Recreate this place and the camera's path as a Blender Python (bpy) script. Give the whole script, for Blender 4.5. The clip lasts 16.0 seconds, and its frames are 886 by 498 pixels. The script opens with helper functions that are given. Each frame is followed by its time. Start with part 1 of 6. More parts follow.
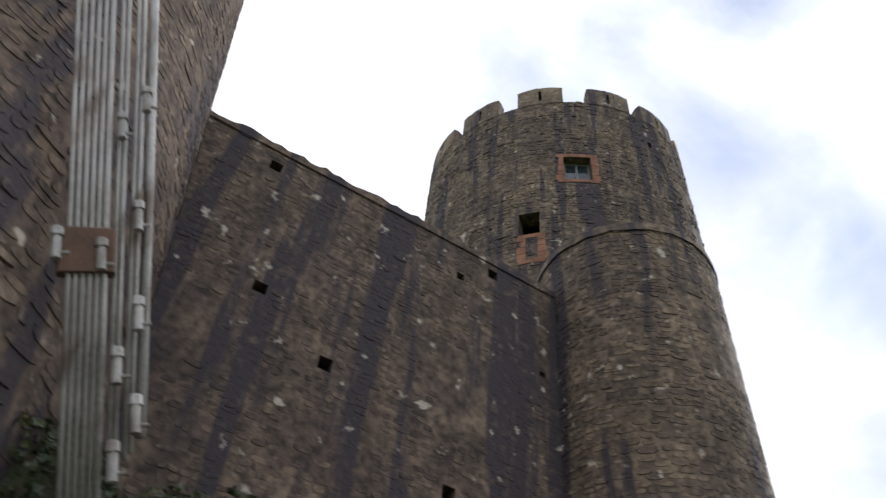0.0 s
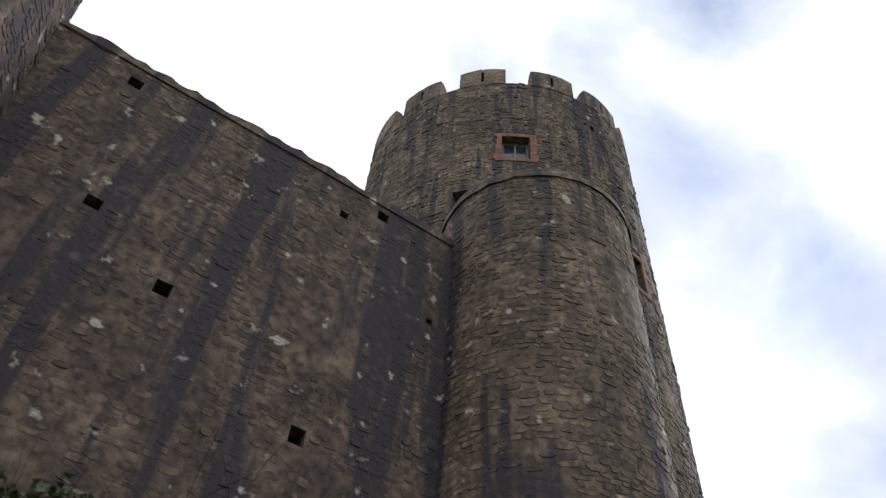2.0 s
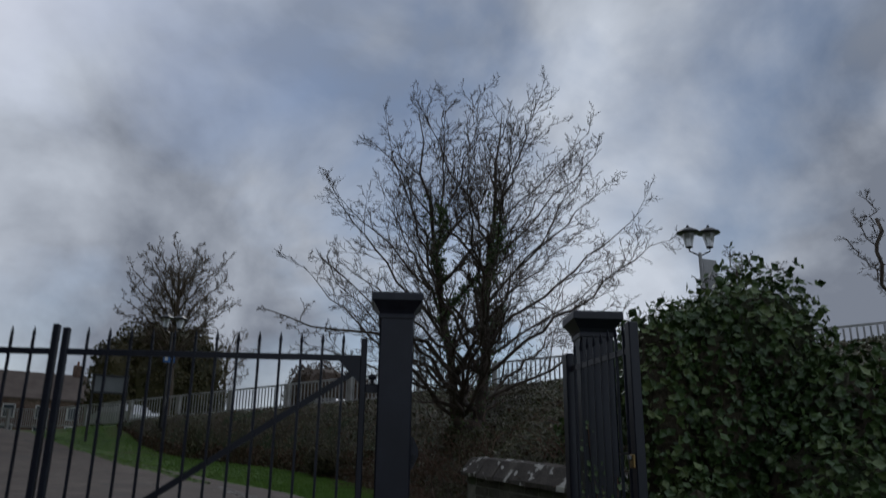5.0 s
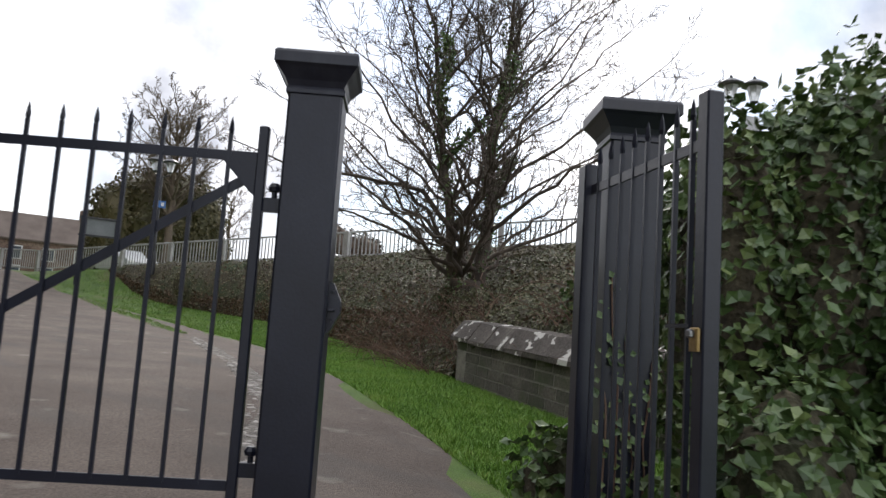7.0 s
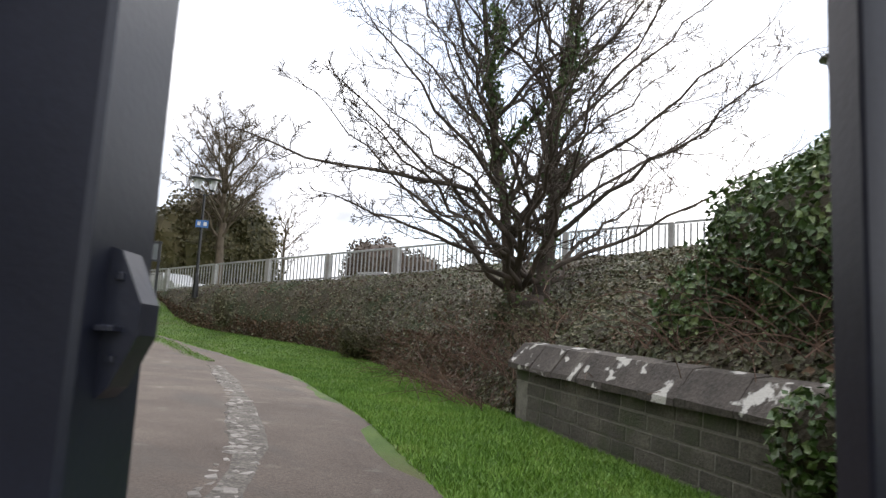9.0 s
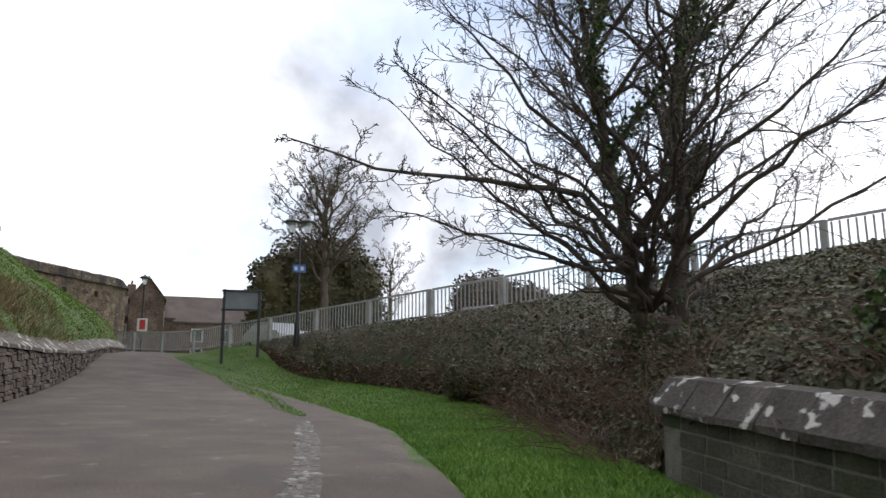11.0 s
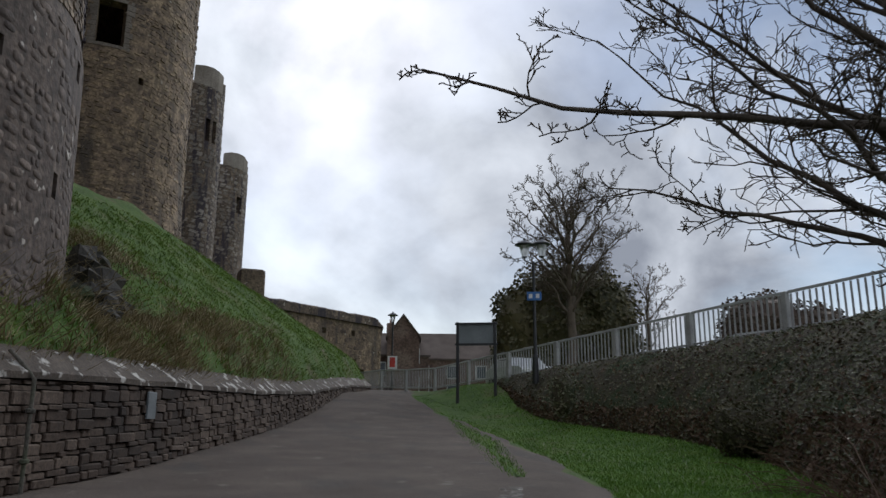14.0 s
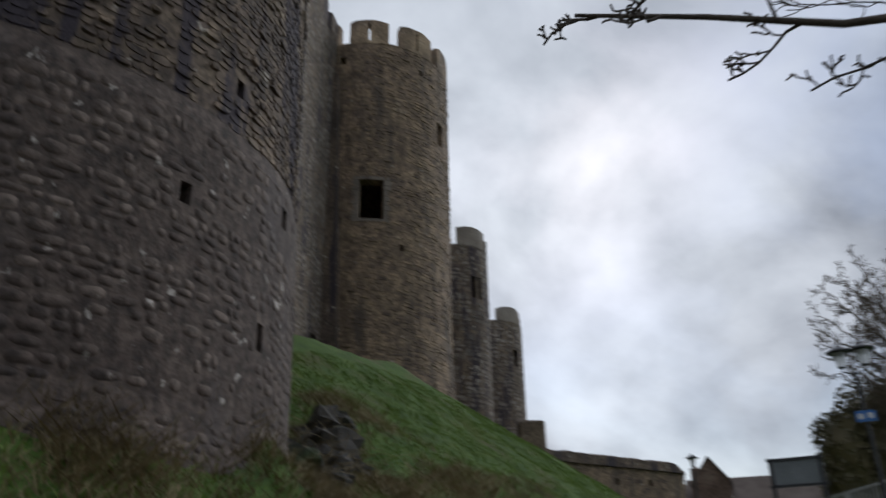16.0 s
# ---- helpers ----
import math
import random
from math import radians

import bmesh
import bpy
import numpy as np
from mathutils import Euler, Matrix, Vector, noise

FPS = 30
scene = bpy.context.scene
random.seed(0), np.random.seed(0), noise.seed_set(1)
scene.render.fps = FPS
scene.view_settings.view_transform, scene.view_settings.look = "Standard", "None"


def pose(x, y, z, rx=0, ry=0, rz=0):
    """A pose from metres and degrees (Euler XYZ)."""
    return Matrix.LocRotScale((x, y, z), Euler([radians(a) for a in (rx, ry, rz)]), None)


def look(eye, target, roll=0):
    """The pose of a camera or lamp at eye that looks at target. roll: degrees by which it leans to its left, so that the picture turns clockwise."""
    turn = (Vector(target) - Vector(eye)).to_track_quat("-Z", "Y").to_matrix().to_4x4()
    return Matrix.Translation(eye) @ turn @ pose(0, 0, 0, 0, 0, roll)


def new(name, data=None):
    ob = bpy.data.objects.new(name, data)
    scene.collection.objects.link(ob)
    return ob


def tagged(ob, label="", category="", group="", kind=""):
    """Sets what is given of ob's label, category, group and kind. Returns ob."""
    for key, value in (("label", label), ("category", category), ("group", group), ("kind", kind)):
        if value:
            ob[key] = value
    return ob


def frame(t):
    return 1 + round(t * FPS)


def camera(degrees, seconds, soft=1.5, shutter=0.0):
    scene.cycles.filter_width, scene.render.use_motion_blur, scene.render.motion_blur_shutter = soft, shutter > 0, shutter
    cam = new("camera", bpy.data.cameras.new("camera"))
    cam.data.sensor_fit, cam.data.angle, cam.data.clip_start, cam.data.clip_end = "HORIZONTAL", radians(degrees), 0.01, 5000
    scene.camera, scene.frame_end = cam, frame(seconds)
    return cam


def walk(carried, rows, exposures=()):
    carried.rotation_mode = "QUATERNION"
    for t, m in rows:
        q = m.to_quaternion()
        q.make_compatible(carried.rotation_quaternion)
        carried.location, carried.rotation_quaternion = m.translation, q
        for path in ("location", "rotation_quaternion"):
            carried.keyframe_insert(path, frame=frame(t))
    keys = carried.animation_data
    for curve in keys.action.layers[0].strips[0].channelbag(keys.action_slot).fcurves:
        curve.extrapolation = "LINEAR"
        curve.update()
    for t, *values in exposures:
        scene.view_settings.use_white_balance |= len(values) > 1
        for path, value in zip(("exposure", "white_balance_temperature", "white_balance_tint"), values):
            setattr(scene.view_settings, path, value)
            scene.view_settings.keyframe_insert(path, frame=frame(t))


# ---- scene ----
cam = camera(60.5, 16.0, soft=1.4, shutter=0.4)
METRES, EYE, TILT, LEAN, TURN = 19.0, 1.35, 0.0, 0.0, 0.0
ROWS = [
    (0.0, 0.0, 0.0, 0.0, -4.9, 48.05, -4.42),
    (0.5, 0.0228, 0.0195, 0.0006, -10.2, 47.71, -4.91),
    (1.0, 0.0425, 0.04, 0.0037, -7.4, 46.72, -2.62),
    (1.5, 0.0605, 0.0598, 0.0069, -6.98, 48.12, -3.25),
    (2.0, 0.0835, 0.0801, 0.0068, -7.37, 48.99, -3.4),
    (2.5, 0.1081, 0.098, 0.0057, -11.86, 43.88, -3.51),
    (3.0, 0.134, 0.1154, 0.0068, -23.82, 39.08, -0.98),
    (3.5, 0.1573, 0.1306, 0.0067, -28.64, 33.83, -1.36),
    (4.0, 0.1837, 0.1472, 0.0088, -40.6, 29.22, 0.25),
    (4.5, 0.2133, 0.1599, 0.0089, -49.13, 23.81, -0.07),
    (5.0, 0.2412, 0.1717, 0.0093, -56.03, 16.82, -0.72),
    (7.5, 0.3848, 0.2429, 0.015, -54.98, 6.33, -3.44),
    (8.0, 0.4144, 0.262, 0.0172, -53.73, 7.7, -3.25),
    (8.5, 0.439, 0.279, 0.0176, -52.19, 8.51, -3.34),
    (9.0, 0.4657, 0.2948, 0.0174, -50.67, 8.1, -2.97),
    (11.5, 0.5786, 0.3908, 0.0263, -38.88, 11.13, 0.55),
    (12.0, 0.6013, 0.4131, 0.0283, -35.48, 10.56, 0.37),
    (12.5, 0.6231, 0.4317, 0.0314, -31.48, 10.48, 0.24),
    (13.0, 0.6464, 0.4532, 0.0347, -26.24, 11.52, 0.02),
    (13.5, 0.6657, 0.4764, 0.0369, -24.01, 12.38, 0.05),
    (14.0, 0.6892, 0.5036, 0.0389, -22.31, 13.11, -0.34),
    (14.5, 0.7066, 0.5319, 0.0402, -20.71, 13.93, -0.65),
    (15.0, 0.7238, 0.5639, 0.0422, -18.78, 15.59, -0.71),
    (15.5, 0.7395, 0.5918, 0.0466, -12.17, 19.66, -0.39),
    (16.0, 0.7526, 0.6216, 0.0507, -0.05, 24.35, 0.98),
]
EXPOSURES = [(0.0, 1.15, 6480, 13), (1.5, 1.15, 6480, 13), (2.2, 1.05, 6480, 12), (2.8, 0.82, 6400, 11), (3.5, 0.28, 6150, 10), (4.2, -0.38, 5900, 10), (5.2, -0.3, 5900, 10), (7.3, 1.7, 6650, 12),
             (9.2, 1.85, 6650, 12), (11.3, 1.05, 6350, 11), (12.0, 0.74, 6250, 10), (13.0, 0.47, 6130, 10), (14.5, 0.22, 6090, 10), (16.0, 0.08, 6060, 10)]
walk(cam, [(t, pose(0, 0, EYE, TILT, LEAN, TURN) @ pose(METRES * x, METRES * y, METRES * z, 90 + pitch, roll, yaw)) for t, x, y, z, yaw, pitch, roll in ROWS], EXPOSURES)

rng = random.Random(7)
nrng = np.random.default_rng(7)

# ---- world and sun: broken cloud, sun veiled ahead of the walk ----
world = bpy.data.worlds.new("overcast_sky")
scene.world = world
world.use_nodes = True
wt = world.node_tree
wt.nodes.clear()


def wnode(kind, **values):
    n = wt.nodes.new(kind)
    for k, v in values.items():
        n.inputs[k].default_value = v
    return n


sky = wt.nodes.new("ShaderNodeTexSky")
sky.sky_type, sky.sun_disc, sky.sun_elevation, sky.sun_rotation = "NISHITA", False, radians(32), radians(12)
sky.air_density, sky.dust_density = 1.0, 0.6
coord = wt.nodes.new("ShaderNodeTexCoord")
mapping = wnode("ShaderNodeMapping", Scale=(1.0, 1.0, 1.25), Location=(0.35, 0.1, 0.2))
wt.links.new(coord.outputs["Generated"], mapping.inputs["Vector"])
big = wnode("ShaderNodeTexNoise", Scale=2.3, Detail=8.0, Roughness=0.5, Distortion=0.25)
small = wnode("ShaderNodeTexNoise", Scale=3.6, Detail=9.0, Roughness=0.52, Distortion=0.3)
for n in (big, small):
    wt.links.new(mapping.outputs["Vector"], n.inputs["Vector"])
cover = wt.nodes.new("ShaderNodeValToRGB")
cover.color_ramp.elements[0].position, cover.color_ramp.elements[1].position = 0.26, 0.5
wt.links.new(big.outputs["Fac"], cover.inputs["Fac"])
tone = wt.nodes.new("ShaderNodeValToRGB")
tone.color_ramp.elements[0].position, tone.color_ramp.elements[0].color = 0.33, (0.8, 0.815, 0.84, 1)
tone.color_ramp.elements[1].position, tone.color_ramp.elements[1].color = 0.64, (0.26, 0.275, 0.31, 1)
wt.links.new(small.outputs["Fac"], tone.inputs["Fac"])
skybg = wnode("ShaderNodeBackground", Strength=0.09)
wt.links.new(sky.outputs["Color"], skybg.inputs["Color"])
cloudbg = wnode("ShaderNodeBackground", Strength=0.95)
axes = wt.nodes.new("ShaderNodeSeparateXYZ")
wt.links.new(coord.outputs["Generated"], axes.inputs["Vector"])
height = wnode("ShaderNodeMapRange")
height.inputs["From Min"].default_value, height.inputs["From Max"].default_value = 0.45, 0.8
height.inputs["To Max"].default_value = 0.75
wt.links.new(axes.outputs["Z"], height.inputs["Value"])
veil = wt.nodes.new("ShaderNodeMix")
veil.data_type = "RGBA"
veil.inputs[7].default_value = (0.66, 0.69, 0.73, 1)
wt.links.new(height.outputs["Result"], veil.inputs[0])
wt.links.new(tone.outputs["Color"], veil.inputs[6])
wt.links.new(veil.outputs[2], cloudbg.inputs["Color"])
mixsky = wt.nodes.new("ShaderNodeMixShader")
wt.links.new(cover.outputs["Color"], mixsky.inputs["Fac"])
wt.links.new(skybg.outputs["Background"], mixsky.inputs[1])
wt.links.new(cloudbg.outputs["Background"], mixsky.inputs[2])
wout = wt.nodes.new("ShaderNodeOutputWorld")
wt.links.new(mixsky.outputs["Shader"], wout.inputs["Surface"])

sun = new("sun", bpy.data.lights.new("sun", "SUN"))
sun.data.energy, sun.data.angle, sun.data.color = 0.8, radians(18), (1.0, 0.96, 0.9)
sun.matrix_world = look((0, 0, 60), (-0.75 * 8, -0.55 * 8, 60 - 0.62 * 8))


# ---- materials ----
def ramp_stops(node, stops):
    el = node.color_ramp.elements
    while len(el) < len(stops):
        el.new(0.5)
    for e, (p, c) in zip(el, stops):
        e.position, e.color = p, (*c, 1)


def surface(name, stops, scale=3.0, rough=0.85, metal=0.0, island=0.0, obrand=0.0, stain=None, stain_scale=(1, 1, 1),
            stain_range=(0.52, 0.68), grain=30.0, grain_amount=0.25, bump=0.3, bump_scale=40.0, lichen=None, lichen_scale=7.0, lichen_range=(0.66, 0.72), patch=0.0):
    """Procedural surface: a ramp over noise plus a random offset per piece, stains, lichen spots, fine grain and bump."""
    m = bpy.data.materials.new(name)
    m.use_nodes = True
    t = m.node_tree
    bsdf = t.nodes["Principled BSDF"]
    bsdf.inputs["Roughness"].default_value, bsdf.inputs["Metallic"].default_value = rough, metal
    geo = t.nodes.new("ShaderNodeNewGeometry")
    pos = geo.outputs["Position"]

    def noise_at(sc, detail=5.0, stretch=None):
        n = t.nodes.new("ShaderNodeTexNoise")
        n.inputs["Scale"].default_value, n.inputs["Detail"].default_value = sc, detail
        if stretch:
            mp = t.nodes.new("ShaderNodeMapping")
            mp.inputs["Scale"].default_value = stretch
            t.links.new(pos, mp.inputs["Vector"])
            t.links.new(mp.outputs["Vector"], n.inputs["Vector"])
        else:
            t.links.new(pos, n.inputs["Vector"])
        return n.outputs["Fac"]

    def math_node(op, a, b):
        n = t.nodes.new("ShaderNodeMath")
        n.operation = op
        for i, v in enumerate((a, b)):
            if isinstance(v, (int, float)):
                n.inputs[i].default_value = v
            else:
                t.links.new(v, n.inputs[i])
        return n.outputs[0]

    def mix(fac, a, b, mode="MIX"):
        n = t.nodes.new("ShaderNodeMix")
        n.data_type, n.blend_type = "RGBA", mode
        for sock, v in ((n.inputs[0], fac), (n.inputs[6], a), (n.inputs[7], b)):
            if isinstance(v, (int, float)):
                sock.default_value = v
            elif isinstance(v, tuple):
                sock.default_value = (*v, 1)
            else:
                t.links.new(v, sock)
        return n.outputs[2]

    def window_range(fac, lo, hi):
        n = t.nodes.new("ShaderNodeMapRange")
        n.inputs["From Min"].default_value, n.inputs["From Max"].default_value = lo, hi
        t.links.new(fac, n.inputs["Value"])
        return n.outputs["Result"]

    fac = noise_at(scale)
    if island:
        fac = math_node("ADD", fac, math_node("MULTIPLY", math_node("SUBTRACT", geo.outputs["Random Per Island"], 0.5), island))
    if obrand:
        info = t.nodes.new("ShaderNodeObjectInfo")
        fac = math_node("ADD", fac, math_node("MULTIPLY", math_node("SUBTRACT", info.outputs["Random"], 0.5), obrand))
    ramp = t.nodes.new("ShaderNodeValToRGB")
    ramp_stops(ramp, stops)
    t.links.new(fac, ramp.inputs["Fac"])
    colour = ramp.outputs["Color"]
    g = noise_at(grain, 3.0)
    colour = mix(grain_amount, colour, mix(1.0, colour, window_range(g, 0.3, 0.7), "MULTIPLY"))
    if patch:
        weather = math_node("ADD", math_node("MULTIPLY", window_range(noise_at(1.7, 6.0, (1.0, 1.0, 0.6)), 0.38, 0.62), 0.8), 0.45)
        colour = mix(patch, colour, mix(1.0, colour, weather, "MULTIPLY"))
    if stain:
        amount = window_range(noise_at(1.0, 6.0, stain_scale), *stain_range)
        if patch:
            amount = math_node("MULTIPLY", amount, window_range(noise_at(5.5, 5.0), 0.22, 0.46))
        colour = mix(amount, colour, stain)
    if lichen:
        colour = mix(window_range(noise_at(lichen_scale, 4.0), *lichen_range), colour, lichen)
    t.links.new(colour, bsdf.inputs["Base Color"])
    if bump:
        b = t.nodes.new("ShaderNodeBump")
        b.inputs["Strength"].default_value, b.inputs["Distance"].default_value = bump, 0.02
        t.links.new(noise_at(bump_scale, 6.0), b.inputs["Height"])
        t.links.new(b.outputs["Normal"], bsdf.inputs["Normal"])
    return m


M = {}
CASTLE_STOPS = [(0.14, (0.078, 0.06, 0.052)), (0.38, (0.165, 0.12, 0.092)), (0.54, (0.245, 0.18, 0.128)), (0.7, (0.32, 0.238, 0.16)), (0.95, (0.46, 0.38, 0.3))]
STREAK = dict(stain=(0.046, 0.035, 0.042), stain_scale=(1.8, 1.8, 0.15), stain_range=(0.525, 0.575), lichen=(0.47, 0.42, 0.35), lichen_scale=3.2, lichen_range=(0.655, 0.72), patch=0.55)
M["castle"] = surface("castle_rubble_stone", CASTLE_STOPS, scale=0.42, island=0.34, grain=8, grain_amount=0.7, bump=0.9, bump_scale=14, **STREAK)
M["castle_mortar"] = surface("castle_mortar", CASTLE_STOPS, scale=2.2, grain=7, grain_amount=0.75, bump=1.0, bump_scale=9, **STREAK)
CURTAIN_STOPS = [(p_, (r_ * 0.82, g_ * 0.79, b_ * 0.82)) for p_, (r_, g_, b_) in CASTLE_STOPS]
BUFF_STOPS = [(p_, (r_ * 1.5, g_ * 1.46, b_ * 1.36)) for p_, (r_, g_, b_) in CASTLE_STOPS]
CURTAIN_STREAK = dict(STREAK, stain_range=(0.515, 0.565))
BUFF_STREAK = dict(STREAK, stain=(0.1, 0.078, 0.062), stain_scale=(0.9, 0.9, 0.16), stain_range=(0.56, 0.68), lichen_range=(0.68, 0.76))
M["curtain"] = surface("dark_curtain_stone", CURTAIN_STOPS, scale=0.42, island=0.36, grain=8, grain_amount=0.7, bump=0.9, bump_scale=14, **CURTAIN_STREAK)
M["curtain_mortar"] = surface("dark_curtain_mortar", CURTAIN_STOPS, scale=2.2, grain=7, grain_amount=0.75, bump=1.0, bump_scale=9, **CURTAIN_STREAK)
M["buff"] = surface("buff_tower_stone", BUFF_STOPS, scale=0.35, island=0.4, grain=8, grain_amount=0.6, bump=0.9, bump_scale=12, **BUFF_STREAK)
M["buff_mortar"] = surface("buff_tower_mortar", BUFF_STOPS, scale=2.0, grain=7, grain_amount=0.65, bump=1.0, bump_scale=9, **BUFF_STREAK)
RUBBLE_STOPS = [(0.14, (0.054, 0.039, 0.032)), (0.4, (0.106, 0.076, 0.061)), (0.58, (0.15, 0.111, 0.088)), (0.8, (0.235, 0.18, 0.145))]
M["tower_rubble"] = surface("grey_tower_rubble", RUBBLE_STOPS, scale=0.7, island=0.4, stain=(0.085, 0.068, 0.062), stain_scale=(0.9, 0.9, 0.3), stain_range=(0.54, 0.72), grain=9, grain_amount=0.6,
                            bump=0.9, bump_scale=16, lichen=(0.45, 0.41, 0.36), lichen_scale=4.5, lichen_range=(0.66, 0.72))
M["tower_mortar"] = surface("grey_tower_mortar", RUBBLE_STOPS, scale=3.5, stain=(0.085, 0.068, 0.062), stain_scale=(0.9, 0.9, 0.3), stain_range=(0.54, 0.72), grain=8, grain_amount=0.7,
                            bump=1.0, bump_scale=11, lichen=(0.45, 0.41, 0.36), lichen_scale=4.5, lichen_range=(0.66, 0.72))
M["pale_stone"] = surface("pale_grey_limestone", [(0.2, (0.16, 0.13, 0.105)), (0.5, (0.27, 0.225, 0.185)), (0.8, (0.4, 0.35, 0.3))],
                          scale=0.5, island=0.4, stain=(0.09, 0.08, 0.075), stain_scale=(0.6, 0.6, 0.1), stain_range=(0.55, 0.72), grain=10, grain_amount=0.4, bump=0.5, bump_scale=14)
M["red_stone"] = surface("red_sandstone", [(0.3, (0.2, 0.085, 0.05)), (0.6, (0.34, 0.16, 0.1)), (0.8, (0.42, 0.25, 0.17))], scale=2, grain=20, bump=0.4)
M["dry_stone"] = surface("dry_stone_wall_stone", [(0.15, (0.026, 0.017, 0.012)), (0.45, (0.056, 0.036, 0.025)), (0.7, (0.09, 0.059, 0.041)), (0.9, (0.165, 0.12, 0.09))],
                         scale=1.6, obrand=0.5, island=0.35, grain=25, grain_amount=0.5, bump=0.6, bump_scale=28, lichen=(0.45, 0.42, 0.38), lichen_scale=5.5, lichen_range=(0.73, 0.77))
M["wall_core"] = surface("wall_joint_earth", [(0.3, (0.03, 0.025, 0.021)), (0.7, (0.07, 0.058, 0.048))], scale=6, bump=0.5)
M["coping"] = surface("lichen_coping", [(0.25, (0.065, 0.056, 0.048)), (0.55, (0.12, 0.102, 0.088)), (0.8, (0.19, 0.165, 0.14))], scale=3, grain=25, grain_amount=0.5,
                      bump=0.6, bump_scale=30, lichen=(0.58, 0.56, 0.52), lichen_scale=3.6, lichen_range=(0.6, 0.635))
M["wall_coping"] = surface("rendered_wall_coping", [(0.25, (0.06, 0.045, 0.034)), (0.55, (0.105, 0.08, 0.06)), (0.8, (0.165, 0.132, 0.105))], scale=2.2, grain=25, grain_amount=0.5,
                           bump=0.8, bump_scale=24, lichen=(0.5, 0.48, 0.44), lichen_scale=4.0, lichen_range=(0.57, 0.64))
M["block"] = surface("dark_stone_block", [(0.2, (0.075, 0.07, 0.058)), (0.5, (0.135, 0.124, 0.10)), (0.8, (0.21, 0.19, 0.155))], scale=2.2, obrand=0.35,
                     stain=(0.06, 0.075, 0.035), stain_scale=(1.5, 1.5, 1.5), grain=28, grain_amount=0.5, bump=0.5)
M["mortar_light"] = surface("pale_joint_mortar", [(0.3, (0.2, 0.185, 0.16)), (0.7, (0.3, 0.28, 0.24))], scale=8, bump=0.4)
M["asphalt"] = surface("worn_asphalt", [(0.25, (0.09, 0.066, 0.052)), (0.5, (0.13, 0.098, 0.078)), (0.75, (0.178, 0.14, 0.113))], scale=0.9, rough=0.92, stain=(0.066, 0.056, 0.048),
                       stain_scale=(1.3, 0.45, 1), stain_range=(0.52, 0.7), grain=55, grain_amount=0.6, bump=0.6, bump_scale=90, lichen=(0.2, 0.18, 0.155), lichen_scale=2.6, lichen_range=(0.64, 0.8))
M["strip_bed"] = surface("worn_strip_mortar", [(0.25, (0.1, 0.086, 0.072)), (0.5, (0.16, 0.142, 0.122)), (0.75, (0.25, 0.225, 0.2))], scale=5, grain=30, grain_amount=0.7, bump=0.8, bump_scale=40, rough=0.95)
M["cobble"] = surface("pale_cobble", [(0.2, (0.13, 0.115, 0.1)), (0.5, (0.22, 0.2, 0.18)), (0.8, (0.36, 0.335, 0.305))], scale=3, obrand=0.5, grain=40, bump=0.5)
M["grass"] = surface("lawn_turf", [(0.25, (0.048, 0.096, 0.013)), (0.5, (0.084, 0.16, 0.02)), (0.75, (0.13, 0.205, 0.032))], scale=1.4, rough=0.95, stain=(0.105, 0.085, 0.04),
                     stain_scale=(0.7, 0.7, 0.7), stain_range=(0.52, 0.72), grain=60, grain_amount=0.6, bump=0.8, bump_scale=70)
M["blade"] = surface("grass_blades", [(0.2, (0.08, 0.175, 0.018)), (0.5, (0.13, 0.26, 0.028)), (0.75, (0.18, 0.3, 0.042)), (0.95, (0.24, 0.28, 0.08))], scale=1.3, island=0.45, rough=0.6, bump=0, grain_amount=0.1)
M["tuft"] = surface("mound_grass_tufts", [(0.15, (0.085, 0.16, 0.017)), (0.45, (0.145, 0.245, 0.026)), (0.7, (0.2, 0.285, 0.044)), (0.95, (0.3, 0.28, 0.1))], scale=0.45, island=0.45, rough=0.65, bump=0, grain_amount=0.1)
M["dry_blade"] = surface("dry_grass_blades", [(0.2, (0.13, 0.1, 0.045)), (0.55, (0.26, 0.2, 0.095)), (0.9, (0.4, 0.32, 0.18))], scale=0.8, island=0.6, rough=0.7, bump=0, grain_amount=0.1)
M["earth"] = surface("leaf_litter_earth", [(0.25, (0.055, 0.043, 0.029)), (0.5, (0.094, 0.078, 0.049)), (0.75, (0.14, 0.118, 0.074))], scale=1.6, rough=0.95, grain=35, grain_amount=0.6,
                     stain=(0.03, 0.05, 0.018), stain_scale=(1.1, 1.1, 1.1), bump=1.0, bump_scale=25)
M["ivy"] = surface("ivy_leaf", [(0.15, (0.03, 0.062, 0.018)), (0.5, (0.07, 0.125, 0.034)), (0.85, (0.17, 0.22, 0.075))], scale=1.2, island=0.5, rough=0.42, bump=0, grain_amount=0.15)
M["bank_ivy"] = surface("bank_ivy_leaf", [(0.1, (0.066, 0.052, 0.03)), (0.35, (0.084, 0.09, 0.04)), (0.6, (0.128, 0.134, 0.066)), (0.9, (0.2, 0.17, 0.1))], scale=0.9, island=0.6, rough=0.5, bump=0, grain_amount=0.15,
                        stain=(0.13, 0.095, 0.06), stain_scale=(0.45, 0.45, 0.45), stain_range=(0.56, 0.7))
M["dark_ivy"] = surface("dark_ivy_leaf", [(0.15, (0.022, 0.038, 0.014)), (0.5, (0.05, 0.075, 0.026)), (0.85, (0.12, 0.13, 0.055))], scale=1.2, island=0.5, rough=0.5, bump=0, grain_amount=0.15)
M["dead_leaf"] = surface("brown_leaf", [(0.2, (0.06, 0.035, 0.02)), (0.6, (0.13, 0.075, 0.04)), (0.9, (0.2, 0.13, 0.08))], scale=1.5, island=0.5, rough=0.7, bump=0)
